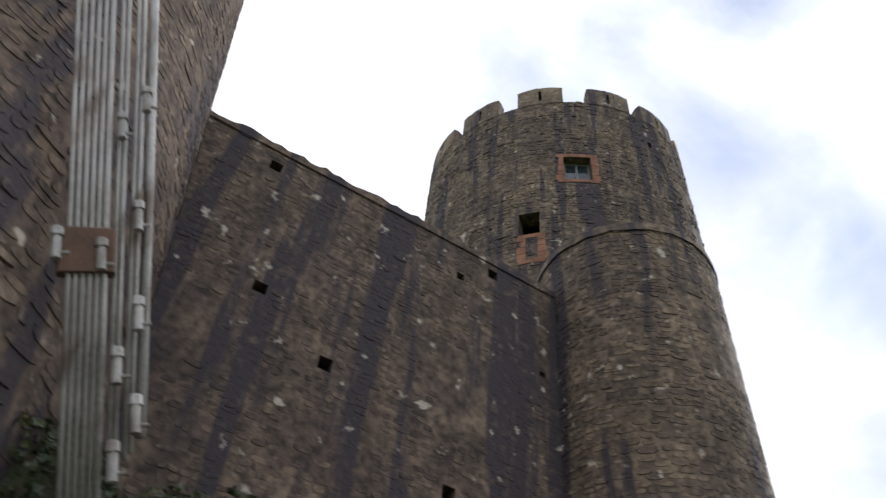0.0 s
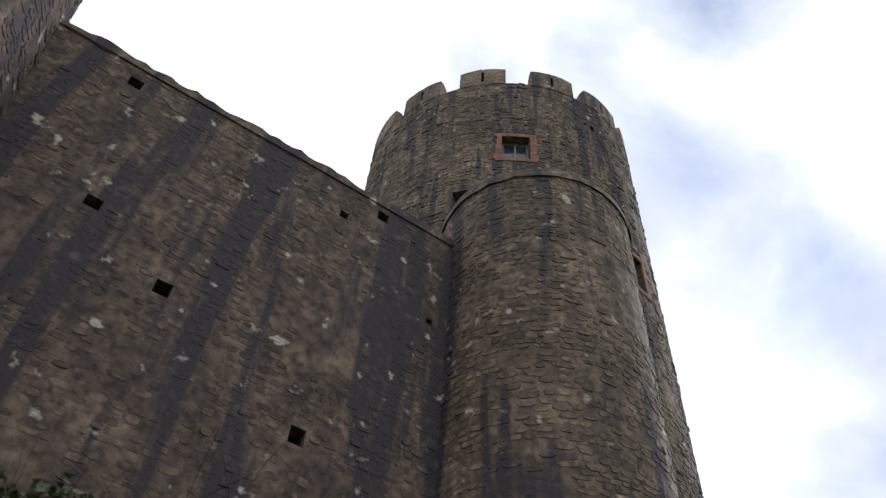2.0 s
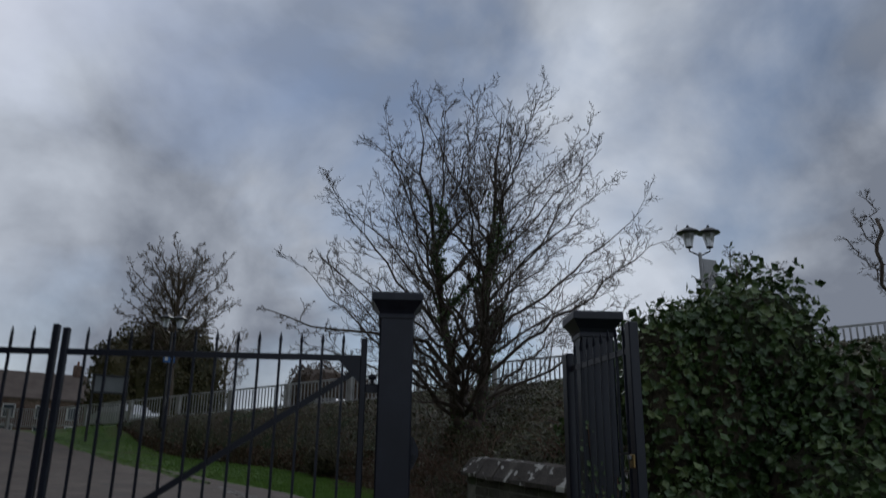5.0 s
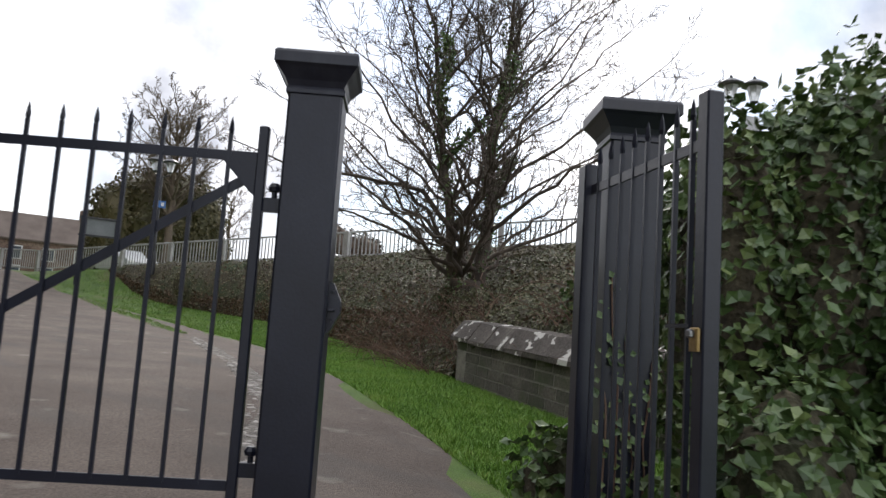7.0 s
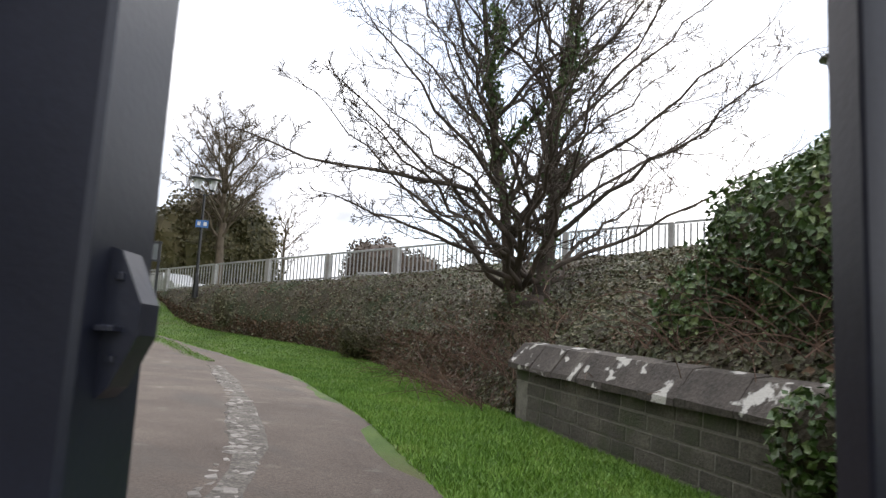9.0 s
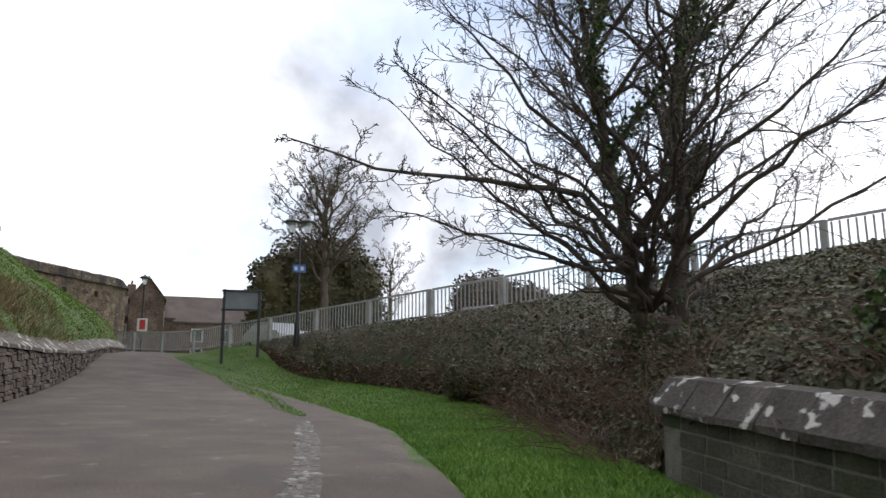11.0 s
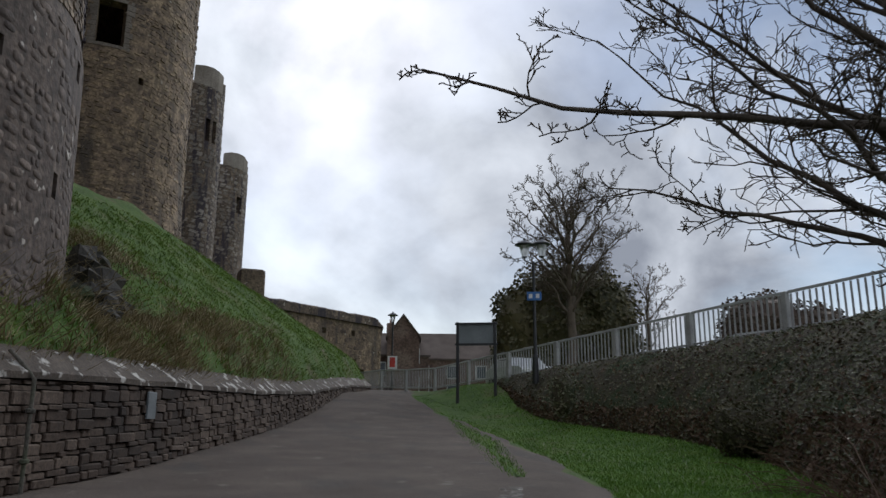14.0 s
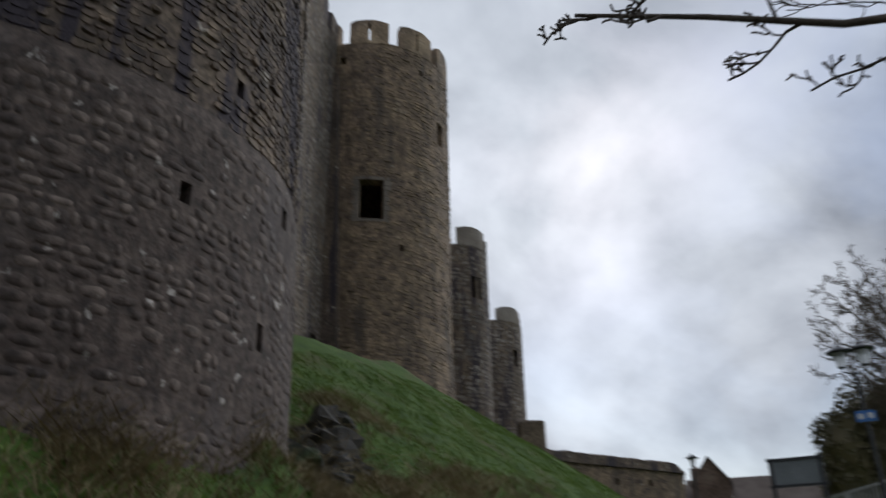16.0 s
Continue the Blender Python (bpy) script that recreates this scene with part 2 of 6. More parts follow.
M["bark"] = surface("grey_brown_bark", [(0.25, (0.048, 0.037, 0.029)), (0.55, (0.1, 0.078, 0.06)), (0.8, (0.17, 0.135, 0.105))], scale=4, rough=0.9, grain=50, bump=0.8, bump_scale=35)
M["far_bark"] = surface("far_bark", [(0.25, (0.085, 0.064, 0.047)), (0.55, (0.15, 0.115, 0.085)), (0.8, (0.21, 0.165, 0.12))], scale=3, rough=0.9, bump=0)
M["bramble"] = surface("red_bramble_stem", [(0.25, (0.08, 0.047, 0.033)), (0.6, (0.17, 0.1, 0.07)), (0.85, (0.25, 0.165, 0.115))], scale=2, island=0.4, bump=0)
M["conifer"] = surface("ivy_mass_leaf", [(0.2, (0.055, 0.055, 0.02)), (0.5, (0.1, 0.088, 0.036)), (0.8, (0.15, 0.12, 0.055))], scale=0.6, island=0.45, rough=0.6, bump=0)
M["brown_bush"] = surface("brown_hedge_leaf", [(0.2, (0.045, 0.028, 0.018)), (0.5, (0.085, 0.052, 0.034)), (0.8, (0.12, 0.085, 0.055))], scale=0.6, island=0.45, rough=0.7, bump=0)
M["iron"] = surface("navy_black_painted_steel", [(0.3, (0.007, 0.0085, 0.018)), (0.6, (0.012, 0.0145, 0.028)), (0.85, (0.026, 0.029, 0.046))], scale=3.0, rough=0.36, grain=70, grain_amount=0.2,
                    stain=(0.04, 0.043, 0.056), stain_scale=(3, 3, 0.6), stain_range=(0.64, 0.85), bump=0.04, bump_scale=60)
M["steel"] = surface("scuffed_steel", [(0.3, (0.25, 0.25, 0.26)), (0.7, (0.45, 0.45, 0.46))], scale=8, rough=0.4, metal=0.9, bump=0.1)
M["brass"] = surface("dull_brass", [(0.3, (0.28, 0.18, 0.07)), (0.7, (0.45, 0.32, 0.14))], scale=9, rough=0.4, metal=0.8, bump=0.1)
M["galv"] = surface("weathered_grey_pipe", [(0.2, (0.26, 0.25, 0.235)), (0.5, (0.42, 0.405, 0.385)), (0.8, (0.62, 0.6, 0.58))], scale=2, island=0.4, rough=0.45, metal=0.25,
                    stain=(0.12, 0.085, 0.06), stain_scale=(3, 3, 0.7), bump=0.2)
M["fence"] = surface("grey_painted_railing", [(0.25, (0.4, 0.4, 0.41)), (0.6, (0.52, 0.52, 0.53)), (0.85, (0.6, 0.6, 0.61))], scale=1.5, obrand=0.2, rough=0.6, bump=0.15)
M["fence_post"] = surface("pale_concrete_post", [(0.25, (0.34, 0.335, 0.325)), (0.6, (0.46, 0.455, 0.44))], scale=3, rough=0.8, bump=0.3)
M["black"] = surface("black_paint", [(0.3, (0.012, 0.012, 0.014)), (0.7, (0.025, 0.025, 0.028))], scale=4, rough=0.4, bump=0.05)
M["board"] = surface("grey_back_board", [(0.3, (0.16, 0.18, 0.19)), (0.7, (0.22, 0.24, 0.25))], scale=2, rough=0.5, bump=0.05)
M["blue"] = surface("blue_sign_enamel", [(0.3, (0.03, 0.14, 0.42)), (0.7, (0.045, 0.18, 0.5))], scale=4, rough=0.4, bump=0)
M["white"] = surface("white_paint", [(0.3, (0.68, 0.68, 0.66)), (0.7, (0.8, 0.8, 0.78))], scale=3, rough=0.5, bump=0.05)
M["house_stone"] = surface("brown_house_stone", [(0.3, (0.13, 0.08, 0.06)), (0.5, (0.22, 0.145, 0.11)), (0.7, (0.3, 0.22, 0.17))], scale=0.8, grain=6, grain_amount=0.6, bump=0.4)
M["slate"] = surface("grey_slate_roof", [(0.3, (0.1, 0.075, 0.062)), (0.7, (0.16, 0.125, 0.105))], scale=0.7, rough=0.9, bump=0.3)
M["rock"] = surface("dark_mossy_rock", [(0.2, (0.025, 0.023, 0.02)), (0.5, (0.06, 0.054, 0.045)), (0.8, (0.12, 0.105, 0.085))], scale=1.3, rough=0.9, grain=20, grain_amount=0.5,
                    stain=(0.04, 0.06, 0.02), stain_scale=(0.9, 0.9, 0.9), bump=1.0, bump_scale=14)
M["car_paint"] = surface("silver_car_paint", [(0.3, (0.5, 0.51, 0.53)), (0.7, (0.58, 0.59, 0.61))], scale=1, rough=0.3, metal=0.4, bump=0)
M["rubber"] = surface("tyre_rubber", [(0.3, (0.015, 0.015, 0.015)), (0.7, (0.03, 0.03, 0.03))], scale=6, rough=0.8, bump=0.1)
M["red"] = surface("red_barrier_plastic", [(0.3, (0.5, 0.035, 0.02)), (0.7, (0.6, 0.05, 0.03))], scale=4, rough=0.5, bump=0)


def glass_material(name, tint, rough=0.08):
    m = bpy.data.materials.new(name)
    m.use_nodes = True
    b = m.node_tree.nodes["Principled BSDF"]
    b.inputs["Base Color"].default_value, b.inputs["Roughness"].default_value = (*tint, 1), rough
    b.inputs["Transmission Weight"].default_value = 0.6
    return m


M["glass"] = glass_material("old_window_glass", (0.1, 0.13, 0.17))
M["lantern_glass"] = glass_material("lantern_glass", (0.85, 0.87, 0.88))


# ---- building blocks ----
def mesh_of(name, verts, faces, mat, smooth=False):
    me = bpy.data.meshes.new(name)
    me.from_pydata([tuple(v) for v in verts], [], faces)
    me.materials.append(mat)
    if smooth:
        me.shade_smooth()
    return me


def thing(name, label, category, at=(0, 0, 0), group="", kind=""):
    """An Empty at the base of a thing that has parts."""
    e = new(name)
    e.location = at
    return tagged(e, label, category, group, kind)


def solid(name, verts, faces, mat, label="", category="", parent=None, group="", kind="", smooth=False):
    ob = new(name, mesh_of(name, verts, faces, mat, smooth))
    if parent is not None:
        ob.parent = parent
        ob.matrix_parent_inverse = Matrix.Translation(-Vector(parent.location)) if parent.parent is None else Matrix.Identity(4)
    return tagged(ob, label, category, group, kind)


class Geo:
    """Collects vertices and faces of one mesh."""

    def __init__(self):
        self.v, self.f = [], []

    def add(self, verts, faces):
        n = len(self.v)
        self.v.extend(verts)
        self.f.extend([tuple(i + n for i in f) for f in faces])
        return self

    def box(self, c, s, rot=None, taper=1.0, bevel=0.0):
        """A box with its top scaled by taper and, with bevel, its upright and top edges cut."""
        x, y, z = s[0] / 2, s[1] / 2, s[2] / 2
        if bevel:
            b = bevel
            ring = [(x - b, -y), (x, -y + b), (x, y - b), (x - b, y), (-x + b, y), (-x, y - b), (-x, -y + b), (-x + b, -y)]
            vs = [(px, py, -z) for px, py in ring] + [(px * taper, py * taper, z - b) for px, py in ring]
            vs += [(px * taper * (1 - b / x), py * taper * (1 - b / y), z) for px, py in ring]
            fs = [tuple(reversed(range(8)))] + [(i, (i + 1) % 8, 8 + (i + 1) % 8, 8 + i) for i in range(8)]
            fs += [(8 + i, 8 + (i + 1) % 8, 16 + (i + 1) % 8, 16 + i) for i in range(8)] + [tuple(range(16, 24))]
        else:
            vs = [(sx * x * (taper if sz > 0 else 1), sy * y * (taper if sz > 0 else 1), sz * z) for sz in (-1, 1) for sx, sy in ((-1, -1), (1, -1), (1, 1), (-1, 1))]
            fs = [(3, 2, 1, 0), (4, 5, 6, 7), (0, 1, 5, 4), (1, 2, 6, 5), (2, 3, 7, 6), (3, 0, 4, 7)]
        m = Matrix.Translation(c) @ (rot.to_4x4() if rot is not None else Matrix.Identity(4))
        return self.add([tuple(m @ Vector(v)) for v in vs], fs)

    def tube(self, pts, radii, sides=8, cap=True):
        pts = [Vector(p) for p in pts]
        base = len(self.v)
        for i, p in enumerate(pts):
            d = (pts[min(i + 1, len(pts) - 1)] - pts[max(i - 1, 0)]).normalized()
            a = d.cross(Vector((0, 0, 1)) if abs(d.z) < 0.9 else Vector((1, 0, 0))).normalized()
            b = d.cross(a)
            r = radii[i] if isinstance(radii, (list, tuple)) else radii
            for k in range(sides):
                w = 2 * math.pi * k / sides
                self.v.append(tuple(p + a * (r * math.cos(w)) + b * (r * math.sin(w))))
        for i in range(len(pts) - 1):
            for k in range(sides):
                k2 = (k + 1) % sides
                self.f.append((base + i * sides + k, base + i * sides + k2, base + (i + 1) * sides + k2, base + (i + 1) * sides + k))
        if cap:
            self.f.append(tuple(base + k for k in reversed(range(sides))))
            self.f.append(tuple(base + (len(pts) - 1) * sides + k for k in range(sides)))
        return self

    def lathe(self, c, profile, sides=16):
        """A turned shape about the upright through c: (radius, height) from the bottom up."""
        base = len(self.v)
        for r, h in profile:
            for k in range(sides):
                w = 2 * math.pi * (k + 0.5) / sides
                self.v.append((c[0] + r * math.cos(w), c[1] + r * math.sin(w), c[2] + h))
        for i in range(len(profile) - 1):
            for k in range(sides):
                k2 = (k + 1) % sides
                self.f.append((base + i * sides + k, base + i * sides + k2, base + (i + 1) * sides + k2, base + (i + 1) * sides + k))
        self.f.append(tuple(base + k for k in reversed(range(sides))))
        self.f.append(tuple(base + (len(profile) - 1) * sides + k for k in range(sides)))
        return self

    def make(self, name, mat, label="", category="", parent=None, group="", kind="", smooth=False):
        return solid(name, self.v, self.f, mat, label, category, parent, group, kind, smooth)


def interp(x, xs, ys):
    return float(np.interp(x, xs, ys))


def smooth01(x):
    x = min(max(x, 0.0), 1.0)
    return x * x * (3 - 2 * x)


# ---- the lie of the land ----
ROAD_Y = (-60, -40, 0, 4.6, 5.6, 11.8, 20, 23, 30, 34, 39, 48, 70, 400)
ROAD_Z = (-1.5, -0.9, 0, 0.32, 0.40, 0.92, 1.27, 1.44, 2.02, 2.5, 3.3, 3.9, 4.3, 4.6)


def road_z(y):
    return interp(y, ROAD_Y, ROAD_Z)


def fence_at(k):
    """The railing's line: base of its k-th post."""
    y = 32.93 - 3.163 * k
    return Vector((27.0 + 0.278 * k, y, max(4.0 + 0.11 * k, road_z(y) + 0.05)))


def along(line, n):
    """n points evenly along a polyline."""
    line = [Vector(p) for p in line]
    acc = [0.0]
    for a, b in zip(line, line[1:]):
        acc.append(acc[-1] + (b - a).length)
    out = []
    for s in np.linspace(0, acc[-1], n):
        i = min(max(int(np.searchsorted(acc, s)) - 1, 0), len(line) - 2)
        f = (s - acc[i]) / max(acc[i + 1] - acc[i], 1e-6)
        out.append(line[i].lerp(line[i + 1], f))
    return out


def sheet(rows):
    """Vertices and faces of a grid of points, row by row."""
    w = len(rows[0])
    v = [tuple(p) for r in rows for p in r]
    f = [(i * w + j, i * w + j + 1, (i + 1) * w + j + 1, (i + 1) * w + j) for i in range(len(rows) - 1) for j in range(w - 1)]
    return v, f


def scatter(rows, count, bias=None):
    """Random points with normals on a sheet of rows."""
    out = []
    h, w = len(rows), len(rows[0])
    areas, cells = [], []
    for i in range(h - 1):
        for j in range(w - 1):
            a, b, c, d = (Vector(rows[i][j]), Vector(rows[i][j + 1]), Vector(rows[i + 1][j + 1]), Vector(rows[i + 1][j]))
            n = (c - a).cross(d - b)
            wgt = n.length * (bias((a + c) / 2) if bias else 1.0)
            areas.append(wgt)
            if n.z < 0:
                n = -n
            cells.append((a, b, c, d, n.normalized()))
    areas = np.array(areas)
    for k in nrng.choice(len(cells), count, p=areas / areas.sum()):
        a, b, c, d, n = cells[k]
        s, t = rng.random(), rng.random()
        out.append((a.lerp(b, s).lerp(d.lerp(c, s), t), n))
    return out


def leaves(spots, size, lift=0.06, face=0.6, wide=0.8, droop=0.3):
    """Folded leaves, each of its own size and turn, on the spots given as (point, normal)."""
    g = Geo()
    for p, n in spots:
        s = size * rng.uniform(0.6, 1.35)
        d = Vector((rng.gauss(0, 1), rng.gauss(0, 1), rng.gauss(0, 1)))
        up = (n * face + d * (1 - face) * 0.8).normalized()
        t = up.cross(Vector((rng.gauss(0, 1), rng.gauss(0, 1), rng.gauss(0, 1)))).normalized()
        t = (t - Vector((0, 0, droop))).normalized()
        w = up.cross(t).normalized() * (s * wide * 0.5)
        q = p + n * rng.uniform(0, lift)
        mid = q + t * (s * 0.4) - up * (s * 0.12)
        g.add([tuple(q), tuple(mid + w + up * s * 0.1), tuple(q + t * s), tuple(mid - w + up * s * 0.1), tuple(mid)], [(0, 4, 1), (1, 4, 2), (2, 4, 3), (3, 4, 0)])
    return g


def blades(spots, tall, wide=0.012, lean=0.5):
    g = Geo()
    for p, n in spots:
        h = tall * rng.uniform(0.5, 1.4)
        a = rng.uniform(0, 6.28)
        s = Vector((math.cos(a), math.sin(a), 0)) * (wide * rng.uniform(0.7, 1.4))
        tip = p + Vector((rng.gauss(0, lean) * h, rng.gauss(0, lean) * h, h))
        g.add([tuple(p - s - n * 0.01), tuple(p + s - n * 0.01), tuple(tip)], [(0, 1, 2)])
    return g


# ground: one sheet to the horizon
gx = sorted(set([-1800, -700, -300, -150, -90, -60, -45] + list(np.arange(-34, 40, 1.0)) + [25.9, 26.3, 26.7, 27.1, 27.5, 27.9] + [42, 46, 52, 60, 75, 100, 160, 300, 700, 1800]))
gy = sorted(set([-1800, -700, -300, -120, -60, -40] + list(np.arange(-26, 60, 1.0)) + [62, 66, 72, 80, 95, 120, 180, 400, 900, 1800]))


LAWN_Y = (10, 13, 16, 19, 22, 25, 28, 31.2, 33.2, 35, 37, 40, 44)
LAWN_EDGE = (14.1, 16.2, 18.1, 19.7, 20.9, 21.7, 22.4, 23.0, 23.1, 23.25, 23.6, 24.3, 25.6)
LAWN_FOOT = (17.0, 18.9, 21.3, 23.3, 25.0, 25.7, 25.6, 25.4, 25.7, 26.2, 26.3, 26.0, 26.6)
LAWN_RISE = (0.0, 0.02, 0.05, 0.1, 0.18, 0.22, 0.2, 0.2, 0.35, 0.65, 0.75, 0.3, 0.0)


def ground_z(x, y):
    z = road_z(y) - 0.02
    k = (32.93 - y) / 3.163
    up = min(max(4.0 + 0.11 * k, 3.6), 4.9)
    fx = 27.0 + 0.278 * min(max(k, -6), 14)
    ex, fx0 = interp(y, LAWN_Y, LAWN_EDGE), interp(y, LAWN_Y, LAWN_FOOT)
    z += interp(y, LAWN_Y, LAWN_RISE) * smooth01((x - ex - 0.2) / (fx0 - ex - 0.2))
    if y < 60:
        z += smooth01((x - fx + 0.6) / 0.9) * max(up - 0.03 - z, 0)
    return z


rows = [[(x, y, ground_z(x, y)) for x in gx] for y in gy]
v, f = sheet(rows)
solid("ground", v, f, M["grass"], "short green winter turf on open ground", "grass", kind="structure")

# asphalt drive: left and right edges
LEFT = [(-22, -7, 0), (-6, 2.2, 0), (0, 4.4, 0), (4.8, 6.9, 0), (6.5, 10.9, 0), (8.8, 15.95, 0), (11.2, 19.45, 0), (12.6, 22.0, 0), (15.6, 28.2, 0), (18.0, 33.4, 0), (19.6, 37.2, 0), (21.4, 41.2, 0), (23.8, 46.2, 0), (27.3, 56, 0)]
RIGHT = [(-16, -17, 0), (-2, -6, 0), (3, -2, 0), (7.5, 1.8, 0), (10.4, 5.3, 0), (13.5, 9.2, 0), (14.6, 10.75, 0), (16.3, 13.2, 0), (17.35, 14.9, 0), (18.9, 17.3, 0), (20.1, 19.9, 0), (21.1, 22.7, 0), (22.0, 26.2, 0), (22.5, 28.5, 0), (23.0, 31.5, 0), (23.25, 35.1, 0), (23.9, 39, 0), (25.6, 43.5, 0), (26.9, 47.5, 0), (30, 56, 0)]
la, ra = along(LEFT, 150), along(RIGHT, 150)
rows = []
for i, (a, b) in enumerate(zip(la, ra)):
    w = 0.10 * math.sin(i * 0.9) + 0.06 * math.sin(i * 2.3 + 1)
    b = b + (b - a).normalized() * w
    row = []
    for t in np.linspace(0, 1, 15):
        p = a.lerp(b, t)
        edge = 0.0 if 0 < t < 1 else -0.06
        row.append((p.x, p.y, road_z(p.y) + 0.012 + edge + 0.01 * math.sin(p.x * 1.1 + p.y * 0.7)))
    rows.append(row)
v, f = sheet(rows)
solid("road", v, f, M["asphalt"], "worn pale brown-grey asphalt drive climbing gently", "road", kind="structure")

# ---- ivy bank under the railing ----
FOOT = [(13.6, 3.6, 1.2), (14.9, 6.6, 1.35), (16.2, 8.8, 1.45), (17.75, 11.45, 1.55), (18.05, 11.9, 0.9), (18.9, 13.0, 0.98), (21.2, 16.0, 1.13), (23.2, 18.9, 1.3), (25.0, 22.2, 1.55), (25.6, 25.2, 1.8), (25.5, 28.2, 2.0), (25.3, 31.2, 2.35), (25.6, 33.2, 2.75), (26.1, 35.0, 3.3), (26.5, 36.6, 3.8)]
foot = along(FOOT, 90)
TOPK = [fence_at(k) for k in (10.5, 8.5, 7.4, 6.4, 6.2, 6.0, 5.1, 4.2, 3.2, 2.3, 1.4, 0.5, -0.1, -0.7, -1.2)]
top = along(TOPK, 90)
bank_rows = []
for i, (a, b) in enumerate(zip(foot, top)):
    row = []
    for j, t in enumerate(np.linspace(0, 1.06, 26)):
        p = a.lerp(b, t)
        prof = math.sin(min(t, 1.0) * math.pi / 2) ** 0.7
        z = a.z - 0.08 + (b.z + 0.05 - a.z + 0.08) * prof
        bump = 0.16 * noise.noise(Vector((p.x * 0.7, p.y * 0.7, 1.3))) + 0.07 * noise.noise(Vector((p.x * 2.3, p.y * 2.3, 4.0)))
        row.append((p.x, p.y, z + bump * min(1, 3 * t) * min(1, 4 * max(1.05 - t, 0))))
    bank_rows.append(row)
v, f = sheet(bank_rows)
solid("bank", v, f, M["earth"], "steep bank of dark leaf-littered earth below the railing", "bank", kind="structure", smooth=True)
spots = scatter(bank_rows, 80000, lambda p: 1.0 / (1 + 0.012 * ((p.x - 17) ** 2 + (p.y - 12) ** 2) * 0.35))
leaves(spots, 0.075, lift=0.07, face=0.58).make("bank_ivy", M["bank_ivy"], "dull green ground ivy carpeting the bank", "ivy", kind="stuff")
leaves(scatter(bank_rows, 9000) + scatter([r[:4] for r in bank_rows[30:]], 9000), 0.1, lift=0.05, face=0.6).make("fallen_leaves", M["dead_leaf"], "brown fallen leaves lying among the ivy", "leaves", kind="stuff")

# ---- castle mound behind the roadside wall, and the rough bank before the gate ----
MFOOT = [(6.4, 11.2, 2.3), (9.0, 16.0, 2.56), (11.4, 19.4, 2.74), (12.8, 22.0, 2.82), (15.8, 28.2, 2.95), (18.2, 33.4, 3.15), (19.8, 37.1, 3.45), (21.6, 41.1, 3.75), (24.0, 46.1, 4.0), (27.1, 56, 4.2)]
RISE_Y = (11, 16, 19.4, 22, 25, 28.2, 33.4, 38, 47, 56)
RISE_Z = (1.3, 2.0, 2.15, 2.9, 4.8, 6.4, 7.2, 7.2, 6.2, 4.6)
mfoot = along(MFOOT, 100)
mound_rows = []
for i, a in enumerate(mfoot):
    d = (mfoot[min(i + 2, 99)] - mfoot[max(i - 2, 0)])
    n = Vector((-d.y, d.x, 0)).normalized()
    row = []
    for t in np.linspace(0, 1, 30):
        u = 16 * t ** 1.4
        p = a + n * u
        rise = interp(a.y, RISE_Y, RISE_Z)
        shelf = smooth01((u + 0.4) / 2.2)
        slope = 0.1 * smooth01(u / 0.8) + 0.9 * min((u + 0.4) / 8.8, 1)
        prof = shelf + (slope - shelf) * smooth01((rise - 2.2) / 1.6)
        z = a.z - 0.06 + rise * prof if t > 0 else a.z - 0.3
        rough = 0.22 * noise.noise(Vector((p.x * 0.5, p.y * 0.5, 7))) + 0.08 * noise.noise(Vector((p.x * 1.9, p.y * 1.9, 2)))
        row.append((p.x, p.y, z + rough * min(1, u)))
    mound_rows.append(row)
v, f = sheet(mound_rows)
solid("mound", v, f, M["grass"], "steep green grass mound below the castle towers", "mound", kind="structure", smooth=True)
tufted = lambda p: max(0.15, 0.6 + 1.3 * noise.noise(p * 1.6))
blades(scatter([r[:17] for r in mound_rows], 85000, tufted), 0.075, 0.017, 0.9).make("mound_grass", M["tuft"], "long green tufted grass on the castle mound", "grass", kind="stuff")
blades(scatter([r[:6] for r in mound_rows[6:50]], 9000, tufted) + scatter([r[:13] for r in mound_rows[18:42]], 17000, lambda p: max(0.02, 0.25 + 1.6 * noise.noise(p * 0.7)) / (1 + max(p.y - 25, 0))), 0.2, 0.013, 0.9).make("dry_grass", M["dry_blade"], "straw-coloured dry grass along the top of the wall", "grass", kind="stuff")

BFOOT = [(-20, -6, 0.2), (-9, 2.2, 0.3), (-4, 4.0, 0.4), (0, 5.0, 0.5), (4.8, 7.2, 0.6), (6.6, 10.9, 0.9), (8.8, 15.2, 1.15)]
bfoot = along(BFOOT, 70)
crag_rows = []
for i, a in enumerate(bfoot):
    d = (bfoot[min(i + 2, 69)] - bfoot[max(i - 2, 0)])
    n = Vector((-d.y, d.x, 0)).normalized()
    row = []
    for u in np.linspace(0, 6, 22):
        p = a + n * u
        z = a.z - 0.1 + 3.7 * smooth01((u + 0.15) / 3.4)
        rough = 0.5 * noise.noise(Vector((p.x * 0.8, p.y * 0.8, 3))) + 0.25 * noise.noise(Vector((p.x * 2.1, p.y * 2.1, 5)))
        row.append((p.x, p.y, z + rough * min(1, u)))
    crag_rows.append(row)
v, f = sheet(crag_rows)
solid("crag", v, f, M["rock"], "dark mossy rock slope at the foot of the castle wall", "rock", kind="structure")

# ---- masonry ----
STONE_OUTLINE = ((-0.95, -0.55), (-0.55, -0.98), (0.55, -0.98), (0.95, -0.5), (0.95, 0.6), (0.5, 0.98), (-0.55, 0.98), (-0.95, 0.5))


